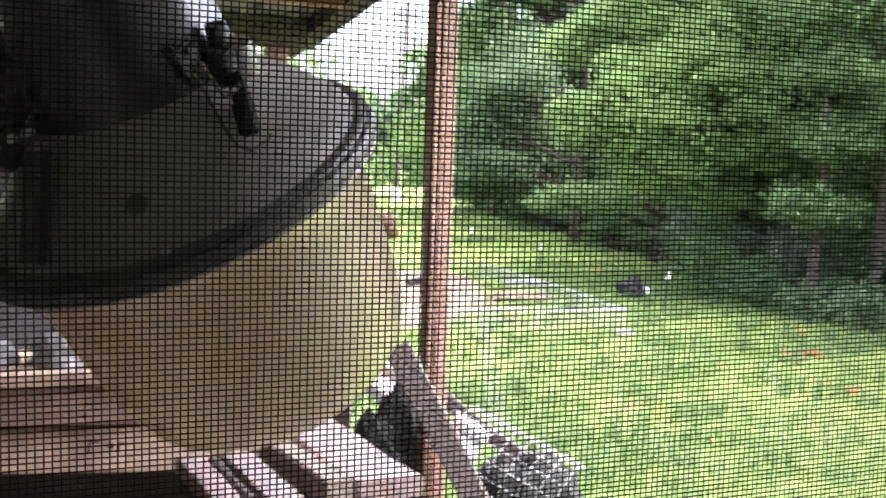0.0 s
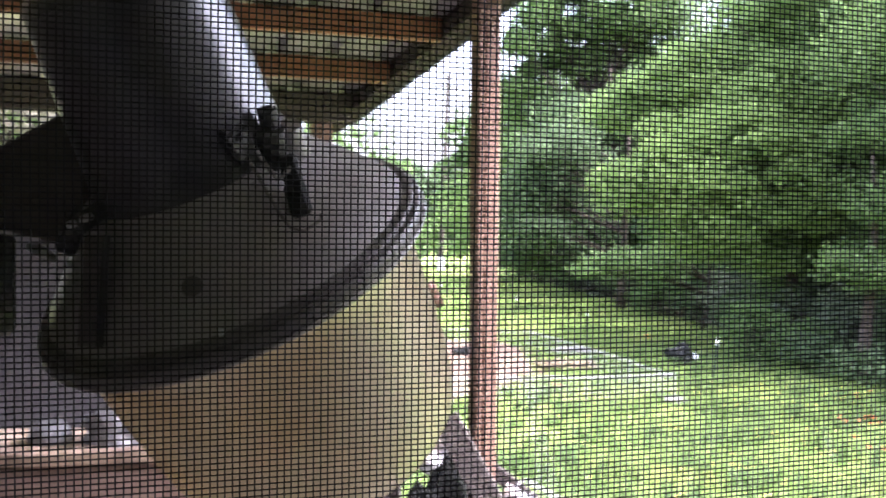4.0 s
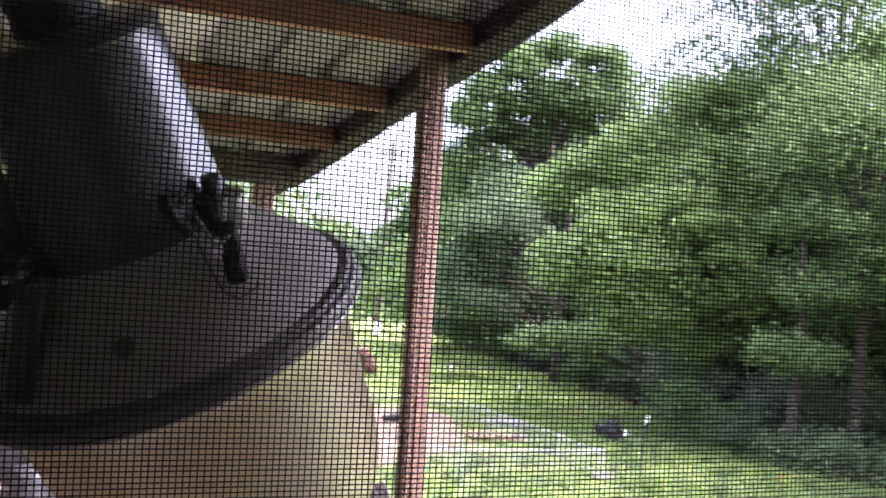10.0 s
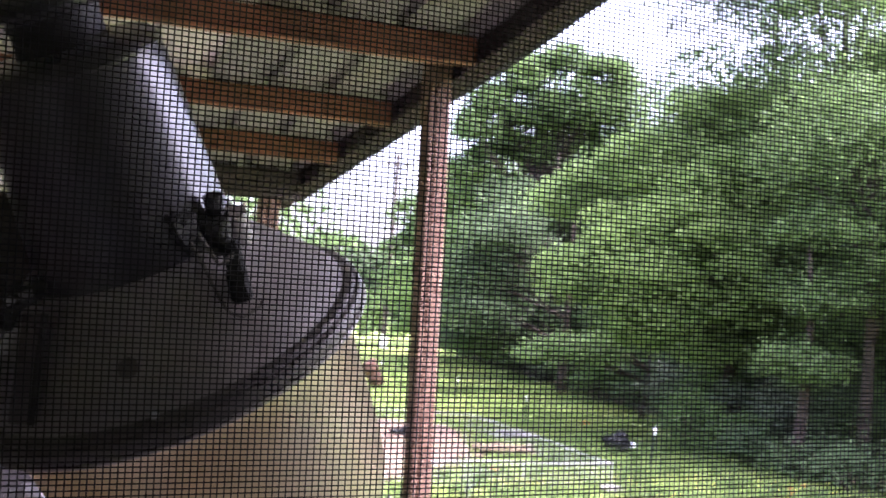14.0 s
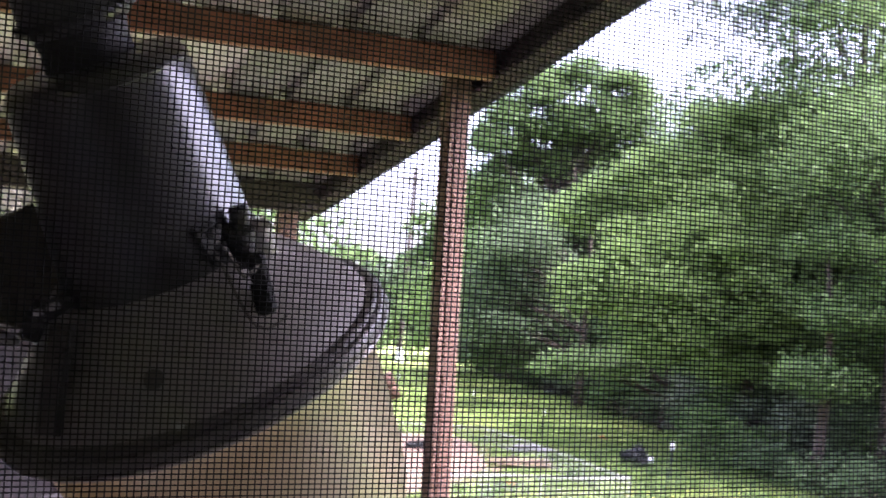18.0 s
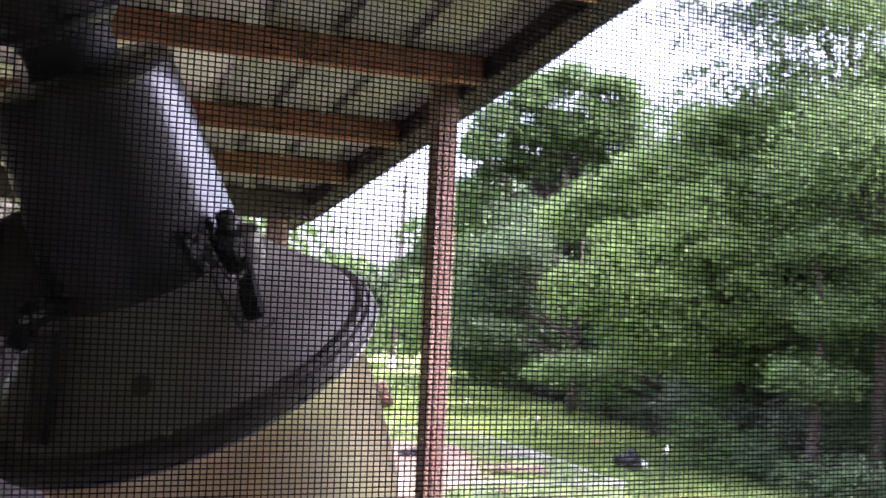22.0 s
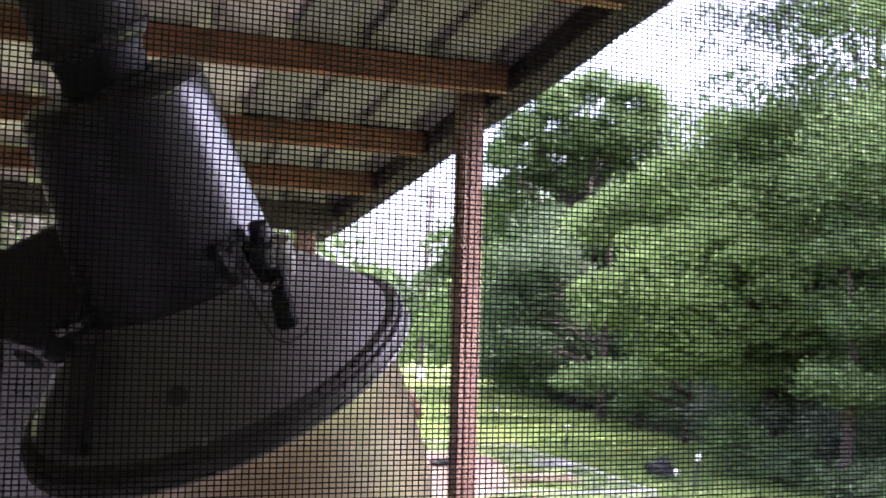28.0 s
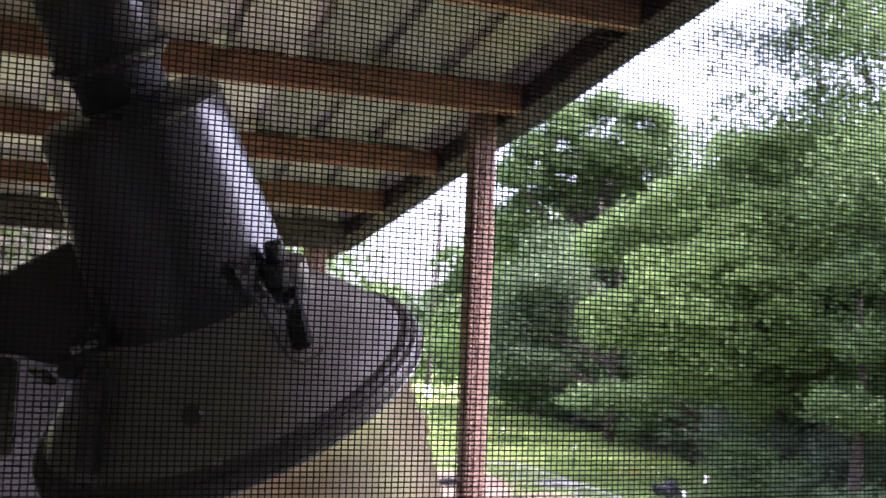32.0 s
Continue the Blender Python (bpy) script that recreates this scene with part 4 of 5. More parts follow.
crumple("white_scrap", 0.05, 0.04, 0.075, M["white_paint"], pose(3.96, 20.75, 0.12), 32, "white plastic scrap beside the black bundle", "scrap")
rust = thing("rusty_drum", "rust-brown drum leaning in the grass", "drum", at=(-1.50, 33.6, 0.1))
rust.rotation_euler = (0.1, -0.45, 0)
part("drum_body", lathe_bm([(0, 0.0), (0, 0.22), (0.02, 0.24), (0.24, 0.235), (0.26, 0.25), (0.28, 0.235), (0.54, 0.235), (0.56, 0.25), (0.58, 0.235), (0.80, 0.24), (0.82, 0.22), (0.80, 0.0)], 28), M["rust"], rust, smooth=True)

# power pole
pole = thing("power_pole", "dark wooden power pole with a crossarm", "power pole", at=(-2.70, 63.0, 0))
pole.rotation_euler = (0, radians(1.9), 0)
part("shaft", cyl_bm(0.17, 0.11, 11.4, seg=14), M["pole"], pole)
arm = part("crossarm", box_bm(1.55, 0.10, 0.13, pose(0, -0.14, 10.72), 0.01), M["pole"], pole)
for x in (-0.68, 0.0, 0.68):
    part("insulator", lathe_bm([(0, 0.03), (0.03, 0.05), (0.08, 0.045), (0.10, 0.055), (0.15, 0.03), (0.17, 0.0)], 10, pose(x, -0.14, 10.785 if x else 11.4)), M["white_paint"], arm)
for s in (-1, 1):
    part("arm_brace", tube_bm([(s * 0.45, -0.14, 10.66), (0.0, -0.13, 10.15)], 0.02, 5), M["rust"], arm)
part("pole_guard", cyl_bm(0.20, 0.185, 0.75, pose(0.02, 0, 0.1), 12), M["white_paint"], pole, "white guard at the pole's foot")

# ---------------------------------------------------------------- trees
def leaves(rng, centres, radii, per, size):
    """Leaf blades in boughs: flat-bottomed tufts, fullest on their upper shell, drooping at the rim."""
    n = len(centres)
    c = np.repeat(centres, per, axis=0)
    r = np.repeat(radii, per)[:, None]
    d = rng.normal(0, 1, (n * per, 3))
    d[:, 2] = np.abs(d[:, 2]) - 0.42
    d /= np.linalg.norm(d, axis=1, keepdims=True)
    rad = r * rng.uniform(0.12, 1.0, (n * per, 1)) ** 0.42
    flat = np.repeat(rng.uniform(0.60, 1.05, n), per)[:, None]
    p = c + d * rad * np.concatenate([np.full((n * per, 2), 1.12), flat], axis=1)
    p += rng.normal(0, 0.13, (n * per, 3)) * r
    p[:, 2] -= 0.22 * (rad[:, 0] ** 2)
    ax = rng.normal(0, 1, (n * per, 3))
    ax[:, 2] = ax[:, 2] * 0.8 - 0.45
    ax /= np.linalg.norm(ax, axis=1, keepdims=True)
    nr = rng.normal(0, 0.60, (n * per, 3)) + d * 0.7 + np.array([0, -0.15, 0.30])
    sd = np.cross(ax, nr)
    sd /= np.linalg.norm(sd, axis=1, keepdims=True) + 1e-9
    s = size * rng.uniform(0.55, 1.35, (n * per, 1))
    return np.stack([p - ax * s * 0.5, p + sd * s * 0.32, p + ax * s * 0.55, p - sd * s * 0.32], axis=1)


def make_tree(name, x, y, height, crowns, mat, label, seed, leaf=0.13, per=46, density=1.0, trunk=0.16, group="trees", lean_to=(0.0, 0.0), clump=(0.60, 1.20), bare=False):
    """Tapered trunk, limbs that reach into the crowns, and crowns of many leaf clumps with gaps.
    crowns: centre x, y, z offsets from the foot and three radii."""
    rng = np.random.RandomState(seed)
    z0 = ground_z(x, y) if abs(x) < 30 and y < 68 else 0.0
    t = thing(name, label, "tree", group=group, at=(x, y, z0 - 0.05))
    pts, rad = [], []
    for i in range(9):
        f = i / 8
        pts.append((lean_to[0] * f * f + 0.10 * math.sin(4 * f + seed), lean_to[1] * f * f + 0.10 * math.cos(3 * f + seed), height * 0.86 * f))
        rad.append(trunk * (1.25 - 0.25 * min(1, f * 8)) * (1 - 0.82 * f) + 0.012)
    part("trunk", tube_bm(pts, rad, 9), M["bark"], t, smooth=True)
    limbs = bmesh.new()
    cent, radi = [], []
    for cx, cy, cz, rx, ry, rz in crowns:
        area = (rx * ry + rx * rz + ry * rz) / 3
        count = max(8, int(density * area * 7.5))
        for k in range(count):
            d = rng.normal(0, 1, 3)
            d /= np.linalg.norm(d)
            f = rng.uniform(0.12, 1.0) ** 0.45
            bumpy = 1 + 0.22 * noise.noise(Vector(d * 2.2 + seed))
            c = np.array((cx, cy, cz)) + d * f * bumpy * np.array((rx, ry, rz))
            if c[2] < 0.25:
                continue
            cent.append(c)
            radi.append(rng.uniform(*clump))
            if k % 3 == 0 and not bare:
                base = Vector(pts[min(8, max(2, int(8 * min(0.95, (c[2] * 0.72) / (height * 0.86)))))])
                tip = Vector(c)
                mid = base.lerp(tip, 0.5) + Vector((rng.uniform(-.2, .2), rng.uniform(-.2, .2), 0.18))
                tube_bm([base, mid, tip], [0.045, 0.026, 0.008], 5, limbs)
    tube_bm([pts[-2], pts[-1], (pts[-1][0], pts[-1][1], pts[-1][2] + 0.4)], [0.04, 0.03, 0.01], 5, limbs)
    part("branchwork", limbs, M["bark"], t)["kind"] = "stuff"
    q = leaves(rng, np.array(cent), np.array(radi), int(per * 2.8), leaf * 1.3)
    crown = soup("crown", q, 4, mat, t)
    crown["kind"] = "stuff"
    return t


OAK = "broad green deciduous tree at the edge of the meadow"
# the tree that shows sky through its crown, beyond the near ones
make_tree("tree", 4.20, 43.40, 13.80, ((-2.34, -1.40, 11.03, 0.98, 0.79, 0.66), (-1.05, -1.40, 11.94, 1.09, 0.87, 0.70), (0.54, -0.90, 12.45, 1.22, 0.97, 0.71), (1.89, -1.40, 12.02, 1.09, 0.87, 0.74), (2.90, -1.40, 11.11, 0.92, 0.73, 0.79), (1.43, -1.40, 10.73, 1.31, 1.05, 0.87), (-0.18, -0.90, 10.79, 1.33, 1.06, 0.88), (-1.68, -0.40, 10.19, 1.07, 0.86, 0.76), (-2.93, -1.40, 9.52, 0.87, 0.70, 0.79), (3.47, -0.90, 10.13, 0.75, 0.60, 0.66), (1.04, -0.40, 9.87, 1.34, 1.07, 0.63), (-2.84, -0.40, 8.32, 0.98, 0.79, 0.85), (-1.22, 0.60, 9.06, 1.01, 0.81, 0.60), (0.11, 0.10, 9.06, 1.00, 0.80, 0.59), (2.12, 0.60, 9.22, 0.78, 0.62, 0.55), (3.19, 0.60, 8.62, 0.78, 0.62, 0.60), (1.00, 0.60, 8.29, 1.26, 1.01, 0.69), (-0.74, 1.60, 7.74, 1.29, 1.03, 0.61), (-2.17, 0.60, 7.10, 1.15, 0.92, 0.64), (1.96, 0.60, 7.52, 1.26, 1.01, 0.78), (-2.18, -0.90, 5.50, 1.55, 1.24, 1.11), (0.06, -0.90, 5.16, 1.77, 1.42, 1.22), (2.09, -0.40, 6.18, 1.57, 1.25, 1.12), (-2.31, -0.90, 3.49, 1.77, 1.42, 1.11), (0.60, -0.90, 2.74, 2.43, 1.95, 1.33)), M["leaf"], "tall green tree with gaps of sky in its crown", 41, 0.12, 84, 2.3, 0.18, clump=(0.42, 0.90))
# the wide light-green one in front
make_tree("tree", 6.74, 23.97, 9.23, ((0.10, 0.30, 4.70, 2.30, 1.40, 2.00), (0.60, 0.40, 2.70, 2.10, 1.20, 1.20), (1.60, 0.20, 5.60, 2.00, 1.40, 1.60), (-3.91, -1.37, 3.47, 0.59, 0.47, 0.38), (-3.32, -1.57, 3.94, 0.64, 0.51, 0.44), (-2.91, -1.77, 3.16, 0.69, 0.55, 0.46), (-3.97, 0.63, 5.17, 0.49, 0.39, 0.33), (-3.36, 0.43, 5.57, 0.70, 0.56, 0.43), (-2.56, -1.37, 4.63, 0.94, 0.75, 0.59), (-2.29, -1.97, 3.69, 0.80, 0.64, 0.48), (-1.75, -1.77, 2.80, 0.92, 0.74, 0.52), (-2.18, -0.37, 5.86, 0.98, 0.79, 0.61), (-1.41, -1.57, 5.16, 0.99, 0.79, 0.64), (-1.00, -2.17, 4.05, 0.96, 0.77, 0.57), (-0.50, -1.77, 3.12, 0.92, 0.74, 0.52), (-0.18, -0.57, 5.89, 1.10, 0.88, 0.73), (0.23, -1.37, 4.77, 0.94, 0.75, 0.59), (-2.34, -1.37, 2.37, 0.71, 0.56, 0.38), (-0.92, 0.03, 6.92, 1.25, 1.00, 0.87), (0.66, 0.03, 7.08, 1.37, 1.10, 1.00), (-0.70, -0.97, 2.18, 0.84, 0.67, 0.42)), M["leaf_light"], "wide light-green tree at the edge of the meadow", 42, 0.086, 112, 2.9, 0.15, clump=(0.30, 0.72))
make_tree("tree", 6.72, 19.4, 4.6, ((-0.45, -0.4, 2.05, 0.45, 0.4, 0.14), (0.05, -0.4, 1.90, 0.45, 0.4, 0.14), (0.25, -0.3, 3.10, 0.55, 0.5, 0.24), (0.7, 0.2, 4.3, 1.2, 1.0, 0.45)), M["leaf"], "slim light-green tree with a bare lower trunk", 43, 0.079, 62, 1.5, 0.12, clump=(0.28, 0.60), bare=True)
make_tree("tree", 7.95, 19.8, 6.6, ((0.3, 0, 4.2, 1.6, 1.4, 1.2), (0.0, 0, 5.9, 1.8, 1.5, 1.2)), M["leaf"], OAK, 44, 0.079, 122, 1.5, 0.13)
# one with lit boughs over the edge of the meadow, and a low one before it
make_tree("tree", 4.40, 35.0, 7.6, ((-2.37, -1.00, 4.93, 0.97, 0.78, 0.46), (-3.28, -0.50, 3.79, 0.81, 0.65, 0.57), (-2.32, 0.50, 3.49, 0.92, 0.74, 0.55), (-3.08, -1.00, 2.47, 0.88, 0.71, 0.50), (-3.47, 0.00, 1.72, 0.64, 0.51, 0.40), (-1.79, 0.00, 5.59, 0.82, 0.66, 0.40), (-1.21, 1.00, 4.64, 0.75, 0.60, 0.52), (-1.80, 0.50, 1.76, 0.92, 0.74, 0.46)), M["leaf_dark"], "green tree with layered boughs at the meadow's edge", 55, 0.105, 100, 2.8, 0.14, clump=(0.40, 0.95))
make_tree("tree", 5.60, 28.0, 2.9, ((-2.71, -0.40, 1.65, 0.55, 0.44, 0.20), (-2.02, -0.60, 1.74, 0.71, 0.57, 0.26), (-1.27, -0.40, 1.69, 0.65, 0.52, 0.32)), M["leaf"], "small light-green tree with a low spreading bough", 56, 0.09, 42, 2.4, 0.07, clump=(0.30, 0.60))
# taller ones behind and to the open side
make_tree("tree", 8.7, 23.0, 11.8, ((-0.5, 0, 8.4, 2.5, 2.2, 2.2), (0.6, 0, 5.5, 2.4, 2.0, 2.0), (-0.3, -0.6, 2.9, 2.2, 1.6, 1.6), (-0.4, -0.4, 10.2, 1.9, 1.8, 1.5)), M["leaf"], "tall green tree at the edge of the meadow", 45, 0.094, 112, 0.75, 0.18)
make_tree("tree", 10.8, 21.0, 11.0, ((-0.6, 0, 7.6, 2.6, 2.4, 2.6), (0.2, 0, 4.2, 2.3, 2.0, 1.8)), M["leaf_light"], "tall green tree at the edge of the meadow", 46, 0.094, 112, 0.75, 0.18)
make_tree("tree", 7.6, 24.5, 12.4, ((-0.7, -0.8, 11.0, 1.9, 1.6, 0.9), (-2.4, -1.5, 9.5, 1.2, 0.8, 0.55), (-1.2, -1.5, 9.9, 0.9, 0.8, 0.5), (0.6, -0.4, 9.6, 1.8, 1.6, 1.2)), M["leaf_grey"], "tall thin-leaved tree rising over the others", 47, 0.072, 60, 1.1, 0.11, clump=(0.35, 0.8), bare=True)
make_tree("tree", 6.33, 32.20, 9.15, ((-1.10, -0.20, 6.36, 1.25, 1.00, 0.92), (0.30, 0.80, 5.33, 1.55, 1.24, 1.20), (-0.30, -0.20, 3.11, 1.50, 1.20, 1.00), (-0.26, -1.20, 1.65, 1.45, 1.16, 0.73), (0.85, -1.20, 2.01, 1.29, 1.03, 0.81)), M["leaf"], OAK, 48, 0.108, 94, 1.2, 0.15)
make_tree("tree", 2.56, 50.62, 11.24, ((0.00, 0.00, 6.92, 3.10, 2.70, 3.24), (-0.68, 0.00, 3.14, 3.24, 2.70, 2.29)), M["leaf"], OAK, 49, 0.18, 46, 0.9, 0.15)
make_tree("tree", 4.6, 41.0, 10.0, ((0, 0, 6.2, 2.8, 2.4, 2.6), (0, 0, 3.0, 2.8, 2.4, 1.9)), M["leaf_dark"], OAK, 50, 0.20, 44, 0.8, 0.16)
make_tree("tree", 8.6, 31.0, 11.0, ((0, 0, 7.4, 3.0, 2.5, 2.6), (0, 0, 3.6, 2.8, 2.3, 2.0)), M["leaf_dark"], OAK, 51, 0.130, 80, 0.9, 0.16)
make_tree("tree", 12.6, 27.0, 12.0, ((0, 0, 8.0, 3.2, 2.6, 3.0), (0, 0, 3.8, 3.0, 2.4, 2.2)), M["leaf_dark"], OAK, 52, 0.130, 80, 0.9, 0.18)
make_tree("tree", 12.2, 18.0, 9.5, ((0, 0, 6.2, 2.4, 2.2, 2.4), (0, 0, 3.2, 2.3, 2.0, 1.6)), M["leaf"], OAK, 53, 0.094, 94, 1.0, 0.15)
# next two stand out of view, added to shade the grass at lower right
make_tree("tree", 10.4, 15.6, 9.0, ((0.2, 0, 6.0, 2.4, 2.4, 1.9), (-0.6, 0, 3.9, 2.0, 2.0, 1.2)), M["leaf"], OAK, 57, 0.12, 60, 1.0, 0.16)
make_tree("tree", 13.0, 13.6, 10.5, ((0, 0, 7.0, 2.8, 2.8, 2.4), (0, 0, 4.4, 2.5, 2.5, 1.4)), M["leaf"], OAK, 58, 0.12, 60, 1.0, 0.17)
make_tree("tree", 0.2, 56.0, 10.5, ((0, 0, 6.5, 2.2, 2.0, 3.0), (0, 0, 3.4, 2.6, 2.2, 2.4)), M["leaf"], "far green tree beside the power pole", 54, 0.26, 44, 0.8, 0.18)

# the wood behind, where single trees can no longer be told apart
rng = np.random.RandomState(99)
n = 2600
wy = rng.uniform(19.5, 62, n)
wx = np.interp(wy, [19.5, 22, 26, 32, 40, 52, 62], [9.4, 8.4, 7.4, 6.6, 5.5, 3.6, 2.6]) + rng.uniform(0, 1, n) ** 1.4 * 11
wz = rng.uniform(0.1, 1, n) ** 0.9 * np.interp(wy, [19, 30, 60], [5.4, 6.4, 7.5])
# the wood's inner shade is partly in this darker leaf colour
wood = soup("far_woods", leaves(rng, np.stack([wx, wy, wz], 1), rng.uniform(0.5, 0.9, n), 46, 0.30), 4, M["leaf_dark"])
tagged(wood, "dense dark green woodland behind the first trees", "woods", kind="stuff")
FAR = "far green tree beyond the meadow"
for i, (x, y, h, w) in enumerate(((-2.9, 69, 7.6, 3.0), (-6.0, 66, 7.0, 3.2), (-9.0, 70, 7.4, 3.4), (-12.5, 68, 8.4, 3.6), (-16.5, 66, 9.0, 3.8), (-21, 64, 9.4, 4.0), (2.4, 72, 10.2, 3.6), (6.0, 60, 11.0, 3.8))):
    make_tree("tree", x, y, h, ((0, 0, h * 0.62, w, w, h * 0.30), (0, 0, h * 0.34, w, w, h * 0.26)), M["leaf"] if i % 2 else M["leaf_dark"], FAR, 60 + i, 0.32, 30, 0.42, 0.2, "far trees", clump=(0.6, 1.0))
make_tree("tree", -0.55, 45.0, 5.6, ((0, 0, 4.0, 0.9, 0.9, 1.3), (0, 0, 2.2, 1.0, 1.0, 1.1)), M["leaf_light"], "slim light-green tree in the meadow", 70, 0.16, 34, 1.0, 0.09)
# those behind the porch, on the light's dark side
for i, (x, y, h, w) in enumerate(((-4.2, 12.2, 6.6, 1.7), (-6.0, 13.6, 7.2, 2.0), (-8.2, 12.8, 7.4, 2.1), (-5.2, 17.5, 7.6, 2.2), (-9.5, 19, 8.5, 2.6), (-3.6, 20, 6.0, 1.8), (-7.2, 16.5, 8.0, 2.2), (-7.4, 23, 9.0, 2.6), (-12.0, 24, 10.0, 3.0))):
    make_tree("tree", x, y, h, ((0, 0, h * 0.66, w, w * 0.9, h * 0.26), (0.2, 0, h * 0.40, w, w * 0.9, h * 0.22)), M["dry_leaf"] if i % 2 == 0 else M["leaf"], "pale dry-leaved tree beyond the porch" if i % 2 == 0 else "green tree beyond the porch", 80 + i, 0.13, 44, 1.0, 0.12, "trees beyond the porch")


# ---------------------------------------------------------------- shrubs along the wood's edge
def shrub(x, y, r, h, mat, seed, label="dark green shrub at the edge of the wood"):
    rng = np.random.RandomState(seed)
    z0 = ground_z(x, y)
    t = thing("shrub", label, "shrub", group="shrubs at the wood's edge", at=(x, y, z0))
    n = int(26 * r * h) + 14
    d = rng.normal(0, 1, (n, 3))
    d /= np.linalg.norm(d, axis=1, keepdims=True)
    c = d * rng.uniform(0.3, 1, (n, 1)) ** 0.5 * np.array((r, r * 0.8, h * 0.5)) + np.array((0, 0, h * 0.5))
    c[:, 2] = np.maximum(c[:, 2], 0.12)
    stems = bmesh.new()
    for k in range(0, n, 3):
        tube_bm([(0.1 * d[k][0], 0.1 * d[k][1], -0.03), Vector(c[k]) * 0.55, Vector(c[k])], [0.018, 0.012, 0.005], 4, stems)
    part("stemwork", stems, M["bark"], t)["kind"] = "stuff"
    cr = soup("foliage", leaves(rng, c, rng.uniform(0.2, 0.38, n), 34, 0.095), 4, mat, t)
    cr["kind"] = "stuff"


edge = random.Random(7)
EDGE = ((1.9, 53.5), (2.8, 47.5), (3.3, 44.6), (3.9, 40.5), (4.5, 36.2), (4.95, 32.4), (5.4, 29.6), (5.8, 27.4), (6.0, 25.6), (6.2, 24.2), (6.5, 22.6), (6.9, 21.2), (7.5, 20.4), (8.4, 20.6), (9.4, 19.6), (10.4, 18.6), (11.5, 17.2))
for i, (x, y) in enumerate(EDGE):
    shrub(x + 0.35, y, edge.uniform(0.8, 1.15), edge.uniform(1.2, 1.9), M[("leaf_dark", "leaf", "leaf_dark", "leaf_grey")[i % 4 if i != 10 else 3]], 300 + i)
    shrub(x + 1.4, y + 0.9, edge.uniform(1.0, 1.4), edge.uniform(1.8, 2.6), M["leaf_dark"], 330 + i)
# the lowest clumps get the darker leaf to carry shade from trees overhead
for i, (x, y, r, h) in enumerate(((5.25, 21.6, 0.55, 1.2), (6.1, 21.0, 0.5, 0.9), (5.9, 19.9, 0.5, 0.7), (6.3, 18.4, 0.45, 0.55), (6.9, 17.4, 0.55, 0.6), (7.6, 16.6, 0.6, 0.65), (8.4, 15.8, 0.6, 0.6), (9.3, 14.8, 0.6, 0.6), (7.3, 18.6, 0.7, 0.7), (8.3, 17.6, 0.7, 0.75), (9.4, 16.6, 0.8, 0.75), (10.3, 15.6, 0.8, 0.7))):
    shrub(x, y, r, h, M["leaf"] if h > 0.8 else M["leaf_dark"], 360 + i, "low light-green bush at the meadow's edge" if h > 0.8 else "low green weed clump at the meadow's edge")
# forest floor
bm = bmesh.new()
pts = [(2.2, 56)] + [(x + 0.5, y) for x, y in EDGE[:11]] + [(6.6, 18.5), (7.4, 17.2), (9.6, 14.8), (14, 11.5), (40, 11.5), (40, 66), (2.2, 66)]
f = bm.faces.new([bm.verts.new((x, y, 0.055)) for x, y in pts])
tagged(part("forest_floor", bm, M["litter"]), "shaded brown leaf litter under the trees", "forest floor", kind="structure")

# ---------------------------------------------------------------- grass and flowers
def in_pen(x, y):
    inside = np.ones(len(x), dtype=bool)
    corners = ((-2.6, 15.6), (-0.6, 15.7), (0.85, 19.2), (0.55, 25.0), (-3.0, 25.0))
    for i in range(5):
        (ax, ay), (bx, by) = corners[i], corners[(i + 1) % 5]
        inside &= (bx - ax) * (y - ay) - (by - ay) * (x - ax) > 0
    return inside


def heights(x, y):
    return np.array([ground_z(a, b) for a, b in zip(x, y)])


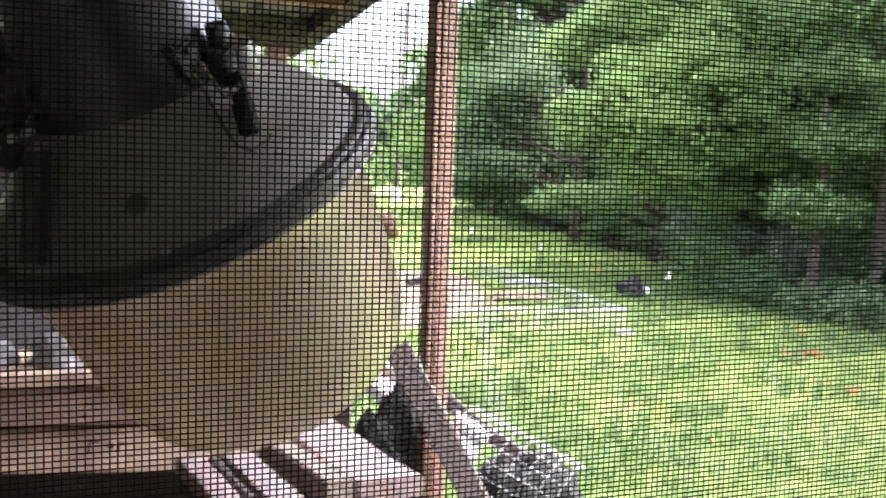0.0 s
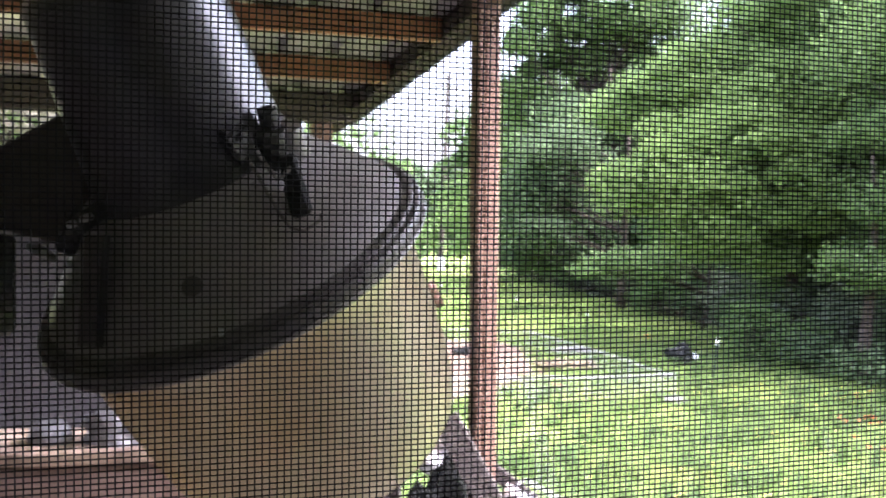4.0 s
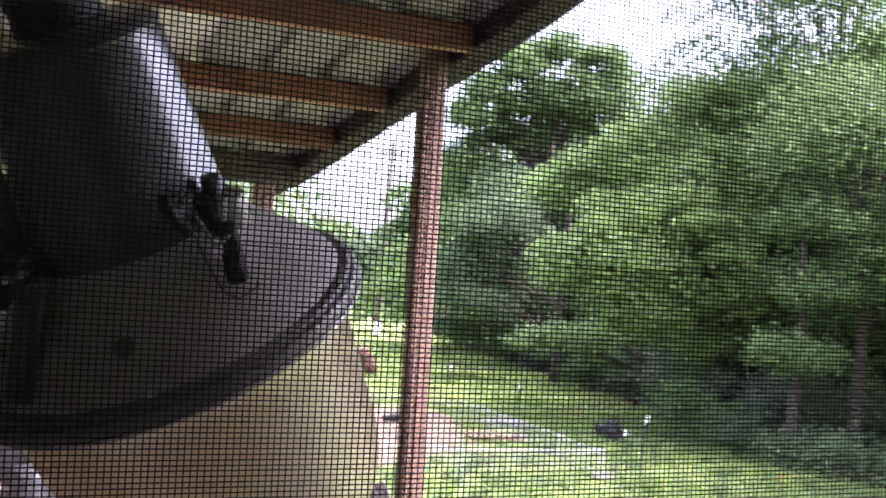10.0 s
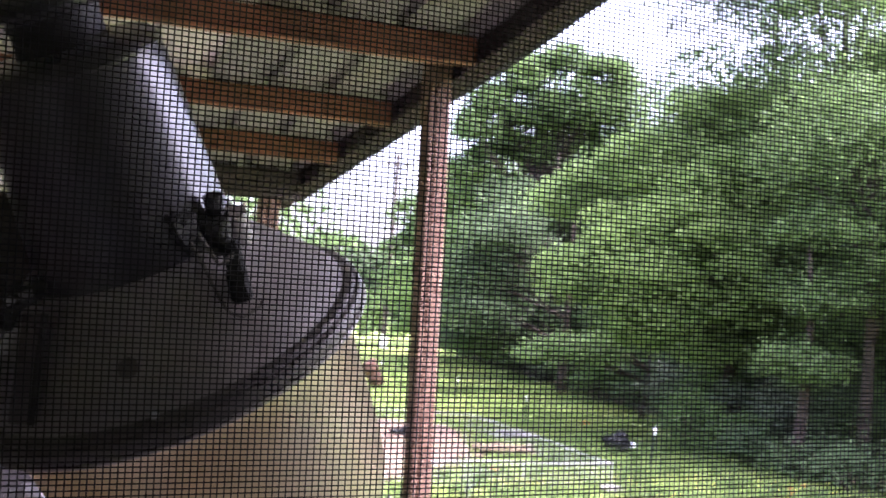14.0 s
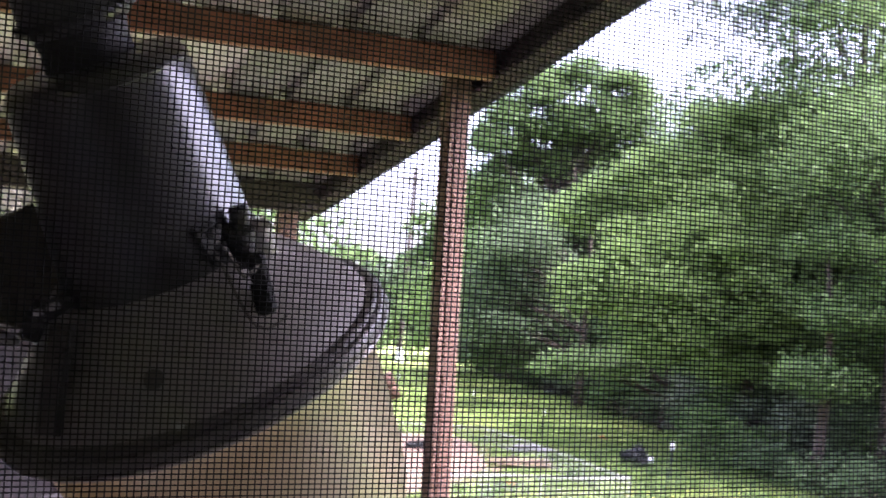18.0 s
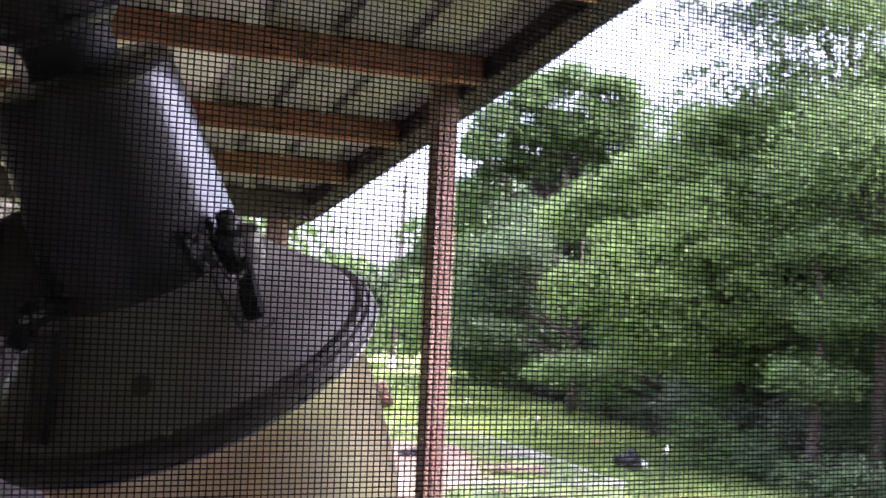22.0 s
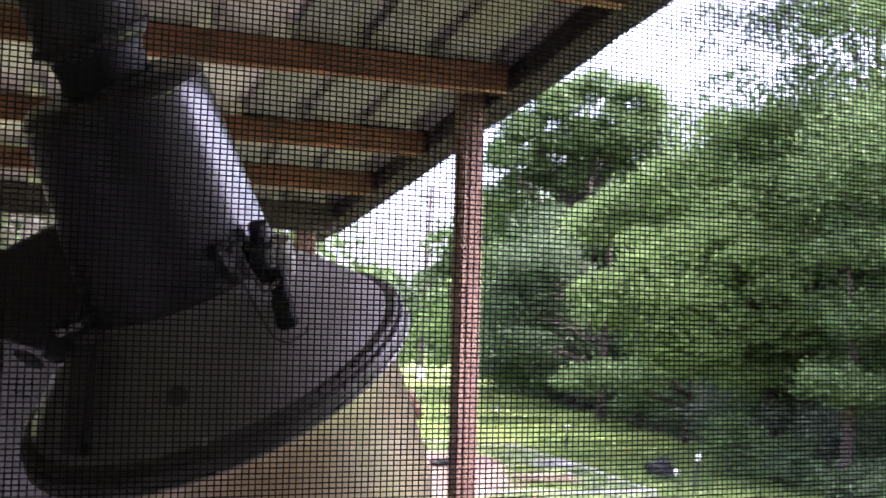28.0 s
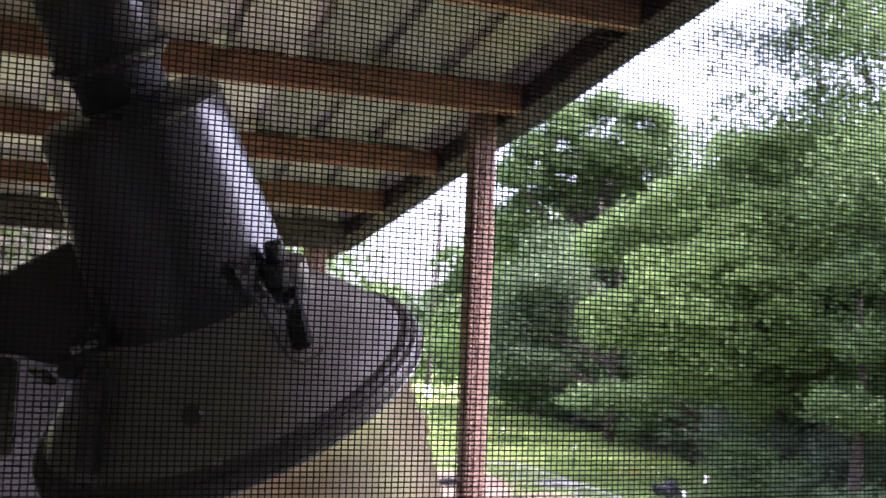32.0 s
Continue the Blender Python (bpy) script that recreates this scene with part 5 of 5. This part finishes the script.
def meadow(name, seed, count, near, far, mat, size, blades, spread, label):
    """Tufts of narrow blades over the wedge of meadow in sight, denser near the porch."""
    rng = np.random.RandomState(seed)
    y = near + (far - near) * rng.uniform(0, 1, count) ** 1.35
    x = -0.16 * y - 0.8 + (0.66 * y + 1.2) * rng.uniform(0, 1, count)
    keep = ~in_pen(x, y) & (x < np.interp(y, [8, 13.5, 16, 17.6, 20, 22, 26, 30, 36, 44, 54], [14, 10, 6.9, 6.1, 6.2, 6.2, 6.0, 5.4, 4.7, 3.5, 2.0]))
    x, y = x[keep], y[keep]
    patch = np.array([noise.noise(Vector((a * 0.7, b * 0.7, seed))) for a, b in zip(x, y)])
    z = heights(x, y)
    n = len(x)
    root = np.repeat(np.stack([x, y, z - 0.01], 1), blades, axis=0)
    root[:, :2] += rng.normal(0, spread, (n * blades, 2))
    s = np.repeat(size * (1 + 0.7 * patch), blades)[:, None] * rng.uniform(0.5, 1.3, (n * blades, 1))
    a = rng.uniform(0, 2 * np.pi, n * blades)
    out = np.stack([np.cos(a), np.sin(a), np.zeros_like(a)], 1)
    side = np.stack([-np.sin(a), np.cos(a), np.zeros_like(a)], 1) * 0.006 * (size / 0.12)
    tip = root + out * s * rng.uniform(0.2, 0.8, (n * blades, 1)) + np.array([0, 0, 1.0]) * s
    tri = np.stack([root - side * 1.4, root + side * 1.4, tip], 1)
    ob = soup(name, tri, 3, mat)
    return tagged(ob, label, "grass", kind="stuff")


meadow("grass", 1, 26000, 7.0, 27.0, M["grass"], 0.11, 7, 0.05, "bright green meadow grass")
meadow("far_grass", 2, 9000, 24.0, 55.0, M["grass"], 0.16, 6, 0.12, "bright green grass far off in the meadow")
meadow("weeds", 3, 1500, 7.0, 22.0, M["weed"], 0.20, 12, 0.07, "taller dark green weeds in the grass")


def flowers(name, seed, spots, mat, size, label, scatter, tall):
    rng = np.random.RandomState(seed)
    quads = []
    for x, y, n in spots:
        for k in range(n):
            px, py = x + rng.normal(0, scatter), y + rng.normal(0, scatter * 1.6)
            pz = ground_z(px, py) + rng.uniform(0.5, 1.0) * tall
            for j in range(4):
                a = j * math.pi / 2 + rng.uniform(0, 1)
                c, s = math.cos(a) * size, math.sin(a) * size
                quads.append(((px, py, pz), (px + c - 0.5 * s, py + s + 0.5 * c, pz + size * 0.5), (px + 1.2 * c, py + 1.2 * s, pz + size * 0.9), (px + c + 0.5 * s, py + s - 0.5 * c, pz + size * 0.5)))
    return tagged(soup(name, quads, 4, mat), label, "flowers", kind="stuff")


flowers("red_flowers", 11, ((4.6, 14.1, 3), (4.95, 14.0, 5), (4.2, 12.6, 2), (4.3, 11.9, 2), (4.6, 12.0, 2), (5.5, 12.6, 2), (5.25, 12.0, 2), (3.6, 24.4, 5), (1.0, 16.6, 2), (5.6, 16.4, 3)), M["flower_red"], 0.028, "orange-red wild flowers in the grass", 0.10, 0.22)
yellow = random.Random(3)
flowers("yellow_flowers", 12, [(yellow.uniform(1.0, 6.5), yellow.uniform(9.5, 17), yellow.randint(1, 4)) for i in range(70)], M["flower_yellow"], 0.018, "small yellow wild flowers in the grass", 0.16, 0.20)
